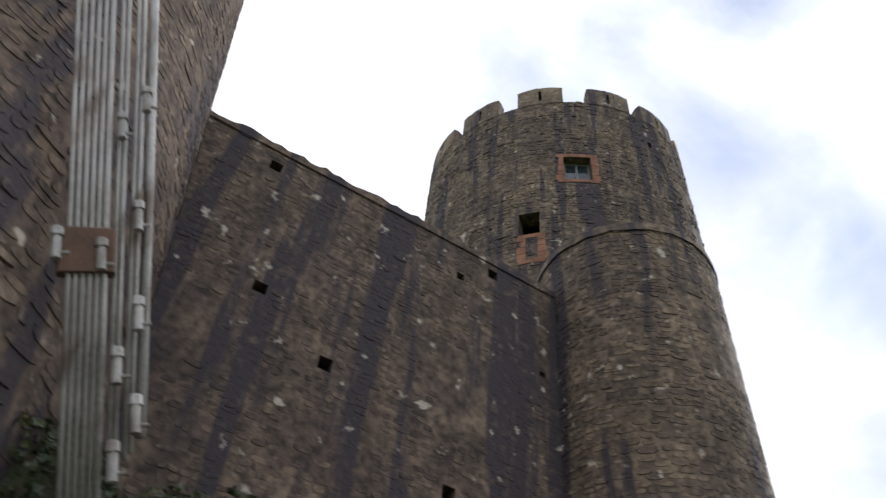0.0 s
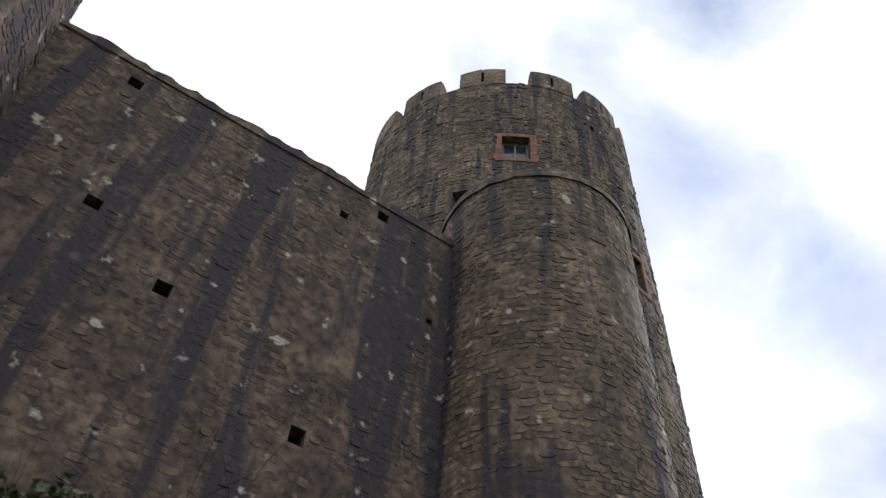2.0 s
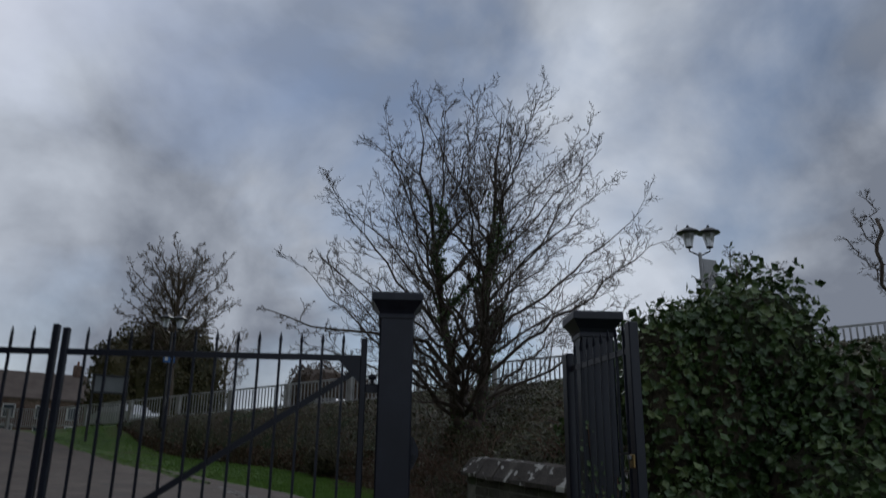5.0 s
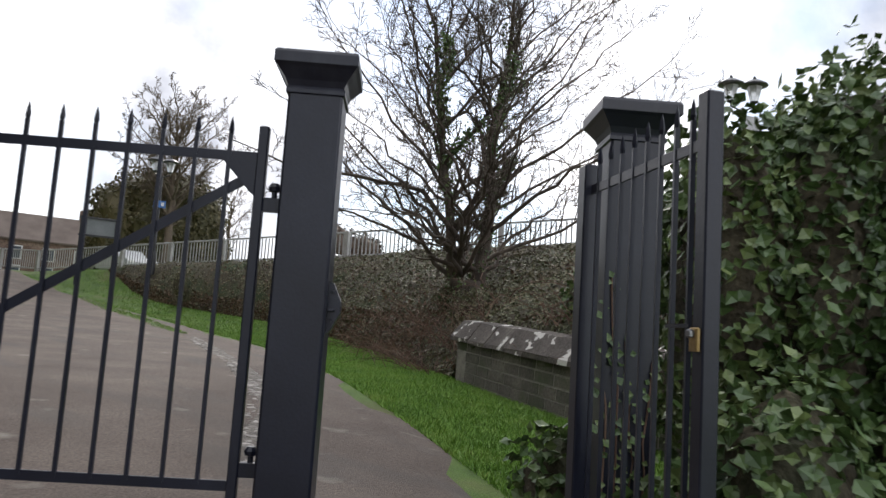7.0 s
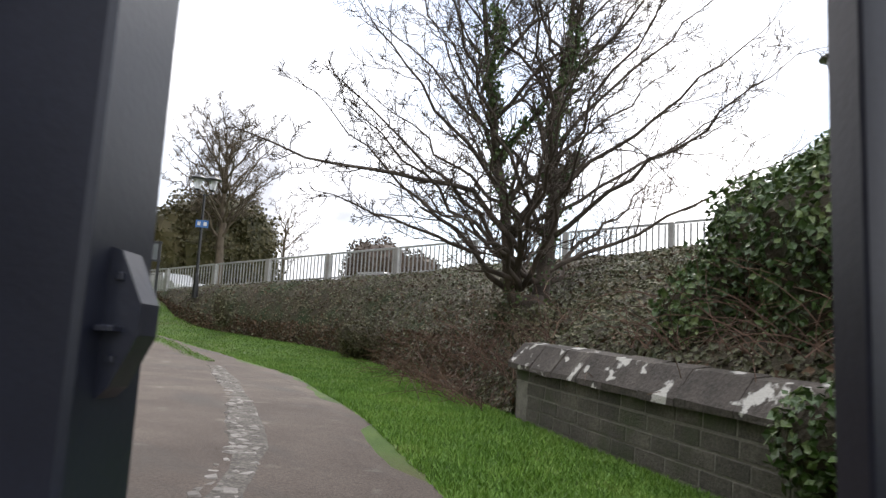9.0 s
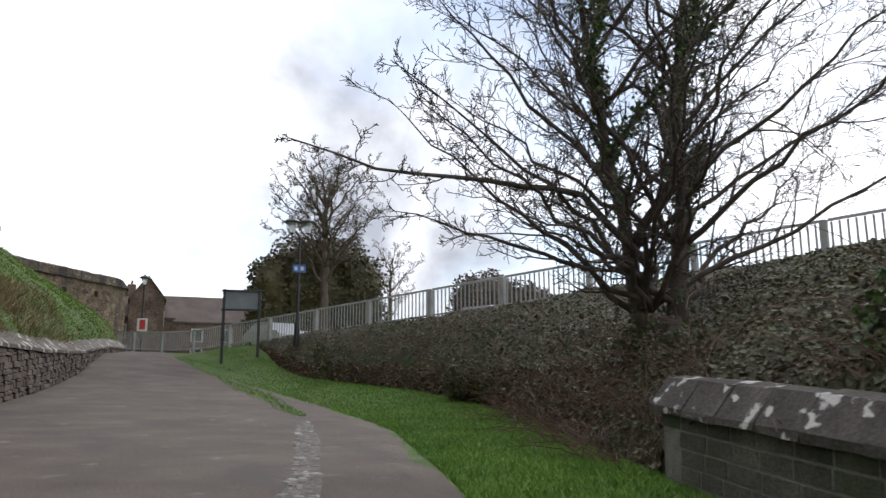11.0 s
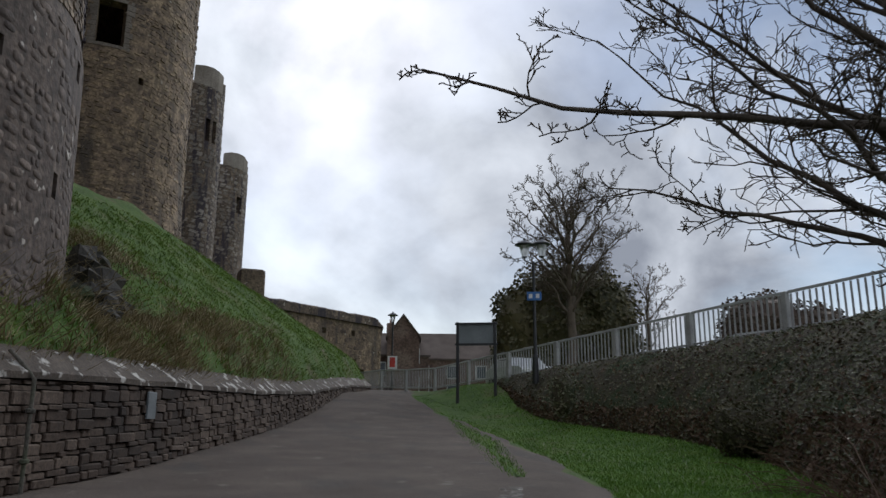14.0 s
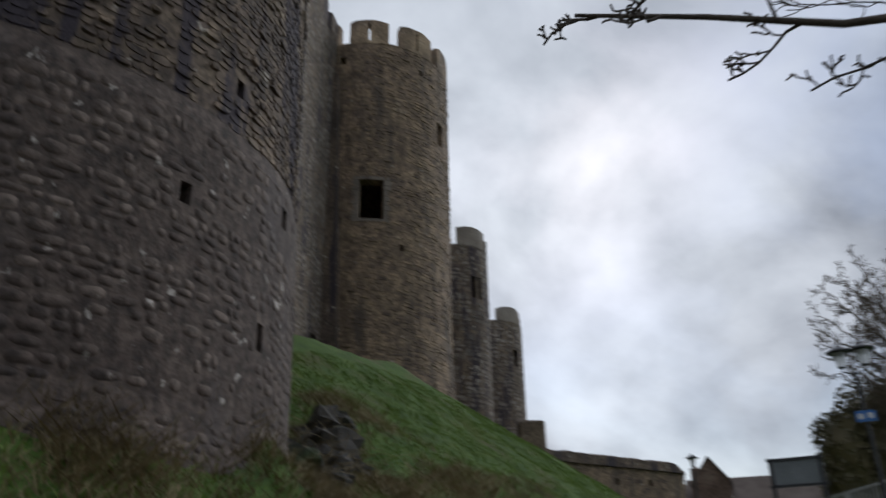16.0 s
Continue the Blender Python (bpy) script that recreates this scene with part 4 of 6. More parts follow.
def build_retaining_wall():
    wall = thing("retaining_wall", "low dark dry-stone retaining wall with a lichened sloping coping", "stone wall", (12.9, 21.9, 1.2))
    core = Geo()
    us = np.linspace(0, rw_len, 110)
    for u in us:
        p, _ = rw_place(u, 0.0)
        q, _ = rw_place(u, -0.5)
        zt = interp(p.y, RWZ_Y, RWZ_T)
        core.v += [(p.x, p.y, road_z(p.y) - 0.2), (p.x, p.y, zt - 0.1), (q.x, q.y, zt + 0.05), (q.x, q.y, road_z(p.y) - 0.2)]
    for i in range(109):
        for k in range(3):
            core.f.append((i * 4 + k, (i + 1) * 4 + k, (i + 1) * 4 + k + 1, i * 4 + k + 1))
    core.f.append((109 * 4, 109 * 4 + 1, 109 * 4 + 2, 109 * 4 + 3))
    core.make("core", M["wall_core"], parent=wall)
    cop = Geo()
    for u in us:
        p, _ = rw_place(u, 0.10 + 0.012 * math.sin(u * 3))
        q, _ = rw_place(u, -0.32)
        zt = interp(p.y, RWZ_Y, RWZ_T) + 0.03 * noise.noise(Vector((u * 0.8, 0, 0)))
        cop.v += [(p.x, p.y, zt - 0.09), (p.x, p.y, zt - 0.01), (q.x, q.y, zt + 0.33), (q.x, q.y, zt - 0.1)]
    for i in range(109):
        for k in range(3):
            cop.f.append((i * 4 + k, (i + 1) * 4 + k, (i + 1) * 4 + k + 1, i * 4 + k + 1))
    cop.f.append((109 * 4, 109 * 4 + 1, 109 * 4 + 2, 109 * 4 + 3))
    cop.make("coping", M["wall_coping"], "sloping rendered coping spotted with white lichen", parent=wall)
    rest = Geo()
    pieces = []
    z_c = 0.0
    while z_c < 1.7:
        h = rng.choice((0.07, 0.09, 0.11, 0.14, 0.17))
        u = rng.uniform(0, 0.3)
        while u < rw_len - 0.2:
            w = rng.choice((0.16, 0.24, 0.32, 0.42, 0.5)) * rng.uniform(0.85, 1.15)
            p, yaw = rw_place(u + w / 2, 0.0)
            zb = road_z(p.y) - 0.05 + z_c
            zt = interp(p.y, RWZ_Y, RWZ_T) - 0.1
            if zb < zt - 0.03:
                hh = min(h, zt - zb)
                pieces.append((u + w / 2, w, zb, hh, yaw))
            u += w
        z_c += h
    near = [q for q in pieces if 11.5 < q[0] < 15.2]
    chosen = set(id(q) for q in near[:300])
    shapes = {}
    for q in pieces:
        u, w, zb, hh, yaw = q
        out = rng.uniform(0.0, 0.05)
        p, _ = rw_place(u, out - 0.06)
        size = (w - 0.018, 0.2, hh - 0.014)
        rot = Euler((rng.uniform(-0.04, 0.04), rng.uniform(-0.025, 0.025), yaw + rng.uniform(-0.03, 0.03)))
        at = Vector((p.x, p.y, zb + hh / 2))
        if id(q) in chosen:
            key = (round(w, 1), round(hh, 2))
            if key not in shapes:
                g = Geo().box((0, 0, 0), (key[0] - 0.018, 0.2, key[1] - 0.014), bevel=min(0.018, key[1] * 0.2))
                shapes[key] = mesh_of("stone", g.v, g.f, M["dry_stone"])
            s = new("stone", shapes[key])
            s.parent = wall
            s.matrix_parent_inverse = Matrix.Translation(-Vector(wall.location))
            s.matrix_basis = Matrix.LocRotScale(at, rot, Vector((w / key[0], 1, 1)))
        else:
            rest.box(at, size, rot=rot.to_matrix(), bevel=min(0.016, hh * 0.18))
    rest.make("far_stones", M["dry_stone"], parent=wall, kind="stuff")


build_retaining_wall()

# pale plaque let into the wall, and a bent pipe fixed to it
pq, yq = rw_place(13.55, 0.09)
Geo().box((pq.x, pq.y, 2.38), (0.3, 0.04, 0.42), rot=Euler((0, 0, yq)).to_matrix(), bevel=0.008).make("plaque", M["board"], "small blank pale grey plaque on the wall", "plaque")
pp, yp = rw_place(10.4, 0.13)
pq2, _ = rw_place(10.2, -0.1)
pipe = thing("wall_pipe", "thin rusty grey pipe running up the stone wall", "pipe", (pp.x, pp.y, 1.2))
Geo().tube([(pp.x, pp.y, road_z(pp.y) - 0.02), (pp.x, pp.y, 2.6), (pp.x * 0.7 + pq2.x * 0.3, pp.y * 0.7 + pq2.y * 0.3, 2.72), (pq2.x, pq2.y, 2.95)], 0.025, 8).make("tube", M["block"], parent=pipe)
Geo().lathe((pp.x, pp.y, 1.62), [(0.03, 0), (0.055, 0.015), (0.055, 0.05), (0.03, 0.065)], 10).make("clip", M["block"], parent=pipe)
Geo().lathe((pp.x, pp.y, 2.2), [(0.03, 0), (0.055, 0.015), (0.055, 0.05), (0.03, 0.065)], 10).make("clip", M["block"], parent=pipe)

# ---- gate posts and gates ----
P1, P2 = Vector((9.44, 7.01, 0)), Vector((10.44, 5.73, 0))
GD = (P1 - P2).normalized()
P0 = P1 + GD * 5.1
GYAW = math.atan2(GD.y, GD.x)
GN = Vector((GD.y, -GD.x, 0))
GROT = Euler((0, 0, GYAW)).to_matrix()


def build_post(p, top, label):
    post = thing("gate_post", label, "gate post", (p.x, p.y, 0.3), group="gate posts")
    z0 = road_z(p.y) - 0.15
    Geo().box((p.x, p.y, (z0 + top - 0.2) / 2), (0.27, 0.27, top - 0.2 - z0), rot=GROT, bevel=0.012).make("shaft", M["iron"], parent=post)
    g = Geo()
    prof = [(0.27, -0.24), (0.29, -0.235), (0.29, -0.215), (0.275, -0.2), (0.30, -0.17), (0.38, -0.115), (0.41, -0.10), (0.41, -0.05), (0.395, -0.035), (0.06, 0.0)]
    base = len(g.v)
    for s, h in prof:
        for sx, sy in ((-1, -1), (1, -1), (1, 1), (-1, 1)):
            q = GROT @ Vector((sx * s / 2, sy * s / 2, 0))
            g.v.append((p.x + q.x, p.y + q.y, top + h))
    for i in range(len(prof) - 1):
        for k in range(4):
            g.f.append((i * 4 + k, i * 4 + (k + 1) % 4, (i + 1) * 4 + (k + 1) % 4, (i + 1) * 4 + k))
    g.f += [(3, 2, 1, 0), tuple(range(len(g.v) - 4, len(g.v)))]
    g.make("cap", M["iron"], "flared moulded cap", parent=post)
    return post


post1 = build_post(P1, 2.99, "square black steel gate post with a flared cap and latch keep")
build_post(P2, 2.88, "square black steel gate post with a flared cap beside ivy")
build_post(P0, 3.02, "square black steel gate post with a flared cap")

# latch keep: a bevelled box on the post's wicket side
kc = P1 - GD * 0.135
kp = thing("latch_keep", "", "")
kp.parent = post1
kp.matrix_parent_inverse = Matrix.Translation(-Vector(post1.location))
g = Geo()
for sx in (-0.05, 0.03):
    for u, z in ((0.0, 1.58), (0.0, 1.84), (0.02, 1.835), (0.062, 1.745), (0.062, 1.69), (0.02, 1.60)):
        q = kc - GD * u + GN * sx
        g.v.append((q.x, q.y, z))
g.f += [tuple(range(6)), tuple(reversed(range(6, 12)))] + [(k, 6 + k, 6 + (k + 1) % 6, (k + 1) % 6) for k in range(6)]
g.make("keep_plate", M["iron"], parent=kp)
for z in (1.65, 1.79):
    q = kc - GD * 0.022 - GN * 0.054
    Geo().box((q.x, q.y, z), (0.014, 0.012, 0.014), rot=GROT, bevel=0.003).make("bolt", M["iron"], parent=kp)
q = kc - GD * 0.02 - GN * 0.07
Geo().box((q.x, q.y, 1.70), (0.03, 0.05, 0.01), rot=GROT, bevel=0.003).make("strike", M["iron"], parent=kp)


def spiked_bar(g, p, z0, z1, r=0.0095):
    """Square upright with a flattened spear point."""
    g.box((p.x, p.y, (z0 + z1 - 0.09) / 2), (2 * r, 2 * r, z1 - 0.09 - z0), rot=GROT)
    g.lathe((p.x, p.y, z1 - 0.09), [(r, 0), (r * 1.5, 0.02), (r * 0.9, 0.06), (0.001, 0.09)], 4)
    return g


def build_leaf(hinge, d, width, bars, top, name, label, brace, stile_top, floor, end_stile=0.05, flat=0.05, knuckle=1.0):
    """A gate leaf of spear-topped bars between two rails, hung at hinge and running along d."""
    gate = thing(name, label, "gate", (hinge.x, hinge.y, 0.4))
    rot = Euler((0, 0, math.atan2(d.y, d.x))).to_matrix()
    end = hinge + d * width
    mid = (hinge + end) / 2
    Geo().box((mid.x, mid.y, top), (width - 0.03, 0.014, flat), rot=rot, bevel=0.003).make("top_rail", M["iron"], parent=gate)
    Geo().box((mid.x, mid.y, floor), (width - 0.03, 0.014, flat), rot=rot, bevel=0.003).make("bottom_rail", M["iron"], parent=gate)
    for p, s, h in ((hinge, (0.085 if not brace else 0.05), stile_top - (0.03 if brace else 0.06)), (end, end_stile, stile_top)):
        Geo().box((p.x, p.y, (floor - 0.06 + h) / 2), (s, s, h - floor + 0.06), rot=rot, bevel=0.006).make("stile", M["iron"], parent=gate)
    for k in range(bars):
        spiked_bar(Geo(), hinge + d * (width * (k + 1) / (bars + 1)), floor, top + 0.2).make("bar", M["iron"], parent=gate)
    if brace:
        a, b = Vector((*(hinge + d * 0.06).xy, top - 0.1)), Vector((*(hinge + d * (width - 0.05)).xy, floor + 0.05))
        side = Vector((-d.y, d.x, 0)) * 0.012
        g = Geo()
        w = Vector((0, 0, 0.03))
        g.add([tuple(a - w - side), tuple(b - w - side), tuple(b + w - side), tuple(a + w - side), tuple(a - w - side * 2), tuple(b - w - side * 2), tuple(b + w - side * 2), tuple(a + w - side * 2)],
              [(0, 1, 2, 3), (7, 6, 5, 4), (0, 4, 5, 1), (1, 5, 6, 2), (2, 6, 7, 3), (3, 7, 4, 0)]).make("brace", M["iron"], parent=gate)
        g = Geo()
        c = Vector((*hinge.xy, top - 0.02))
        g.add([tuple(c + side * k + v) for k in (-0.6, 0.6) for v in (Vector((0, 0, 0)), d * 0.2, d * 0.05 - Vector((0, 0, 0.16)), -Vector((0, 0, 0.2)))], [(0, 1, 2, 3), (7, 6, 5, 4), (0, 4, 5, 1), (1, 5, 6, 2), (2, 6, 7, 3)])
        g.make("gusset", M["iron"], parent=gate)
    for z in (floor + 0.08, top - 0.24):
        q = hinge - d * (0.075 * knuckle)
        hg = thing("hinge", "", "")
        hg.parent = gate
        hg.matrix_parent_inverse = Matrix.Translation(-Vector(gate.location))
        Geo().box((q.x, q.y, z), (0.1 * knuckle, 0.045 * knuckle, 0.07 * knuckle), rot=rot, bevel=0.004).make("hinge_block", M["iron"], parent=hg)
        Geo().lathe((q.x + 0.0, q.y, z + 0.035), [(0.014 * knuckle, 0), (0.014 * knuckle, 0.03), (0.03 * knuckle, 0.035), (0.034 * knuckle, 0.055), (0.02 * knuckle, 0.075)], 10).make("hinge_pin", M["iron"], parent=hg)
    return gate


build_leaf(P1 + GD * 0.255, GD, 2.345, 13, 2.445, "vehicle_gate", "closed black iron gate leaf of spear-topped bars", True, 2.635, 0.83)
left_leaf = build_leaf(P1 + GD * 4.86, -GD, 2.18, 12, 2.445, "vehicle_gate", "closed black iron gate leaf of spear-topped bars meeting its pair", True, 2.66, 0.83)
H2, E2 = Vector((10.2, 5.84, 0)), Vector((9.5, 5.055, 0))
LD = (E2 - H2).normalized()
wicket = build_leaf(H2, LD, (E2 - H2).length, 8, 2.375, "wicket_gate", "open black iron wicket gate grown through with ivy", False, 2.56, 0.75, end_stile=0.07, flat=0.045, knuckle=0.5)
lk = thing("lock", "", "")
lk.parent = wicket
lk.matrix_parent_inverse = Matrix.Translation(-Vector(wicket.location))
LR = Euler((0, 0, math.atan2(LD.y, LD.x))).to_matrix()
ln_ = Vector((-LD.y, LD.x, 0))
sgn = -1 if (Vector((7.1, 4.5, 0)) - E2).dot(ln_) < 0 else 1
q = E2 + ln_ * (0.045 * sgn)
Geo().box((q.x, q.y, 1.65), (0.05, 0.02, 0.085), rot=LR, bevel=0.005).make("lock_case", M["brass"], "dull brass lock case", parent=lk)
q = E2 + ln_ * (0.065 * sgn)
Geo().lathe((q.x, q.y, 1.67), [(0.006, -0.016), (0.016, -0.01), (0.016, 0.01), (0.006, 0.016)], 10).make("knob", M["steel"], parent=lk)
q = E2 - LD * 0.14 + ln_ * (0.03 * sgn)
Geo().box((q.x, q.y, 1.70), (0.16, 0.01, 0.014), rot=LR).make("latch_bar", M["iron"], parent=lk)
q0 = P1 + GD * 2.62
Geo().box((q0.x, q0.y, 1.3), (0.16, 0.03, 0.05), rot=GROT, bevel=0.006).make("drop_bolt", M["iron"], parent=left_leaf)

# ---- low block wall beside the wicket ----
def build_block_wall():
    a, b = Vector((17.75, 11.55, 0)), Vector((14.2, 5.55, 0))
    d = (b - a).normalized()
    n = Vector((d.y, -d.x, 0))
    if n.x > 0:
        n = -n
    wall = thing("boundary_wall", "low dark stone block wall with pale joints and lichened coping", "stone wall", (a.x, a.y, 0.9))
    ln = (b - a).length
    zb = lambda u: 0.93 - 0.33 * min(u / 4.3, 1.5)
    zt = lambda u: 1.60 - 0.29 * min(u / 4.3, 1.5)
    g = Geo()
    us = np.linspace(0, ln, 20)
    for u in us:
        p = a + d * u
        q = p - n * 0.42
        g.v += [(p.x, p.y, zb(u) - 0.25), (p.x, p.y, zt(u)), (q.x, q.y, zt(u)), (q.x, q.y, zb(u) - 0.25)]
    for i in range(19):
        for k in range(3):
            g.f.append((i * 4 + k, (i + 1) * 4 + k, (i + 1) * 4 + k + 1, i * 4 + k + 1))
    g.f += [(0, 3, 2, 1), (76, 77, 78, 79)]
    g.make("core", M["mortar_light"], parent=wall)
    yaw = math.atan2(d.y, d.x)
    shapes = {}
    for r in range(4):
        u = -rng.uniform(0, 0.25)
        while u < ln:
            w = rng.choice((0.38, 0.44, 0.5))
            uc = u + w / 2
            u += w
            if uc < 0.15 or uc > ln:
                continue
            if w not in shapes:
                gb = Geo().box((0, 0, 0), (w - 0.02, 0.06, 0.15), bevel=0.008)
                shapes[w] = mesh_of("block", gb.v, gb.f, M["block"])
            h = (zt(uc) - zb(uc)) / 4
            s = new("block", shapes[w])
            s.parent = wall
            s.matrix_parent_inverse = Matrix.Translation(-Vector(wall.location))
            p = a + d * uc + n * (-0.022 + rng.uniform(-0.003, 0.004))
            slope = -math.atan2(zt(1.0) - zt(0.0), 1.0)
            s.matrix_basis = Matrix.LocRotScale(Vector((p.x, p.y, zb(uc) + h * (r + 0.5))), Euler((0, slope, yaw)), None)
    for r in range(4):
        p = a - d * 0.006 - n * 0.2
        h = 0.167
        Geo().box((p.x, p.y, zb(0) + h * (r + 0.5)), (0.05, 0.4, 0.156), rot=Euler((0, 0, yaw)).to_matrix(), bevel=0.008).make("block", M["block"], parent=wall)
    u = -0.12
    while u < ln:
        w = rng.uniform(0.55, 0.8)
        c = Geo()
        for uu in (u + 0.006, u + w - 0.006):
            for out, z in ((0.09, -0.02), (0.09, 0.05), (-0.14, 0.33), (-0.34, 0.36), (-0.5, 0.2), (-0.5, -0.02)):
                p = a + d * uu + n * (out + rng.uniform(-0.012, 0.012))
                c.v.append((p.x, p.y, zt(uu) + z + rng.uniform(-0.012, 0.012)))
        c.f += [tuple(range(6)), tuple(reversed(range(6, 12)))] + [(k, (k + 1) % 6, 6 + (k + 1) % 6, 6 + k) for k in range(6)]
        c.make("coping_stone", M["coping"], parent=wall)
        u += w


build_block_wall()

# ---- railing along the top of the bank ----
def build_railing():
    fence = thing("railing", "long grey painted railing of flat uprights with pale posts", "fence", tuple(fence_at(0)))
    inv = Matrix.Translation(-Vector(fence.location))
    slat = mesh_of("slat", *(lambda g: (g.v, g.f))(Geo().box((0, 0, 0.5), (0.055, 0.018, 0.9), bevel=0.004)), M["fence"])
    post = mesh_of("post", *(lambda g: (g.v, g.f))(Geo().box((0, 0, 0.43), (0.17, 0.15, 1.18), bevel=0.015)), M["fence_post"])
    ks = list(range(-7, 11))
    for k in ks:
        p = fence_at(k)
        s = new("post", post)
        s.parent, s.matrix_parent_inverse = fence, inv
        s.matrix_basis = pose(p.x, p.y, p.z, 0, 0, 95)
    for k in ks[:-1]:
        a, b = fence_at(k), fence_at(k + 1)
        d = b - a
        yaw = math.atan2(d.y, d.x)
        m = (a + b) / 2
        for z, hgt in ((1.0, 0.07), (0.12, 0.05)):
            Geo().box((m.x, m.y, m.z + z), (d.length - 0.2, 0.05, hgt), rot=Euler((0, -math.atan2(d.z, d.xy.length), yaw)).to_matrix(), bevel=0.008).make("rail", M["fence"], parent=fence)
        for j in range(1, 18):
            p = a.lerp(b, j / 18)
            s = new("slat", slat)
            s.parent, s.matrix_parent_inverse = fence, inv
            s.matrix_basis = Matrix.LocRotScale(p, Euler((0, 0, yaw)), None)


build_railing()

# ---- trees ----
def branch_tree(g, fine, p, d, length, radius, depth, kids, wander, lift, tips=None, start=0.25, min_r=0.004):
    """Grows one branch with its side branches into g; the thin ones go into fine."""
    n = 7 if depth >= 3 else (5 if depth == 2 else 4)
    pts, dirs, q, w = [p.copy()], [d.copy()], p.copy(), d.copy()
    for i in range(n):
        w = (w + Vector((rng.gauss(0, wander), rng.gauss(0, wander), rng.gauss(0, wander) + lift))).normalized()
        q = q + w * (length / n)
        pts.append(q.copy())
        dirs.append(w.copy())
    radii = [max(radius * (1 - 0.72 * i / n), min_r) for i in range(n + 1)]
    (g if depth >= 2 else fine).tube(pts, radii, 7 if radius > 0.06 else (5 if depth >= 2 else 3), cap=depth >= 2)
    if depth == 0:
        if tips is not None:
            tips.append(pts[-1])
        return
    count = kids[depth]
    for c in range(count):
        t = start + (1 - start) * (c + rng.uniform(0.2, 0.9)) / count
        f = min(t, 0.999) * n
        i = int(f)
        b = pts[i].lerp(pts[i + 1], f - i)
        side = dirs[i].cross(Vector((rng.gauss(0, 1), rng.gauss(0, 1), rng.gauss(0, 1)))).normalized()
        nd = (dirs[i] * rng.uniform(0.55, 0.95) + side * rng.uniform(0.55, 0.95)).normalized()
        branch_tree(g, fine, b, nd, length * rng.uniform(0.32, 0.54) * (1.1 - 0.45 * t), max(radii[i] * rng.uniform(0.45, 0.65), min_r), depth - 1, kids, wander * 1.15, lift * 1.2, tips, 0.15, min_r)


def bank_height(x, y, surface_rows=None):
    best, z = 1e9, 0
    for r in surface_rows or bank_rows:
        for p in r:
            dd = (p[0] - x) ** 2 + (p[1] - y) ** 2
            if dd < best:
                best, z = dd, p[2]
    return z


def limb(tree, fine, pts, r0, r1, kids, depth, count, wander, lift, reach, mat, min_r=0.006, name="limb", sway=0.06):
    """A main limb along given points, a part of its own, set with side branches."""
    g = Geo()
    line = along(pts, 12)
    for i in range(1, 11):
        line[i] += Vector((rng.gauss(0, sway), rng.gauss(0, sway), rng.gauss(0, sway)))
    radii = [max(r0 + (r1 - r0) * (i / 11) ** 0.8, min_r) for i in range(12)]
    g.tube(line, radii, 9)
    for c in range(count):
        t = 0.14 + 0.86 * (c + rng.uniform(0, 0.9)) / count
        i = min(int(t * 11), 10)
        b = line[i].lerp(line[i + 1], min(t * 11 - i, 1))
        d = (line[i + 1] - line[i]).normalized()
        side = d.cross(Vector((rng.gauss(0, 1), rng.gauss(0, 1), rng.gauss(0, 1)))).normalized()
        branch_tree(g, fine, b, (d * rng.uniform(0.7, 1.1) + side * 0.65 + Vector((0, 0, 0.1))).normalized(), reach * rng.uniform(0.6, 1.15) * (1.15 - 0.6 * t), max(radii[i] * 0.45, min_r * 1.5), depth, kids, wander, lift, None, 0.15, min_r)
    g.make(name, mat, parent=tree, smooth=True)
    return line


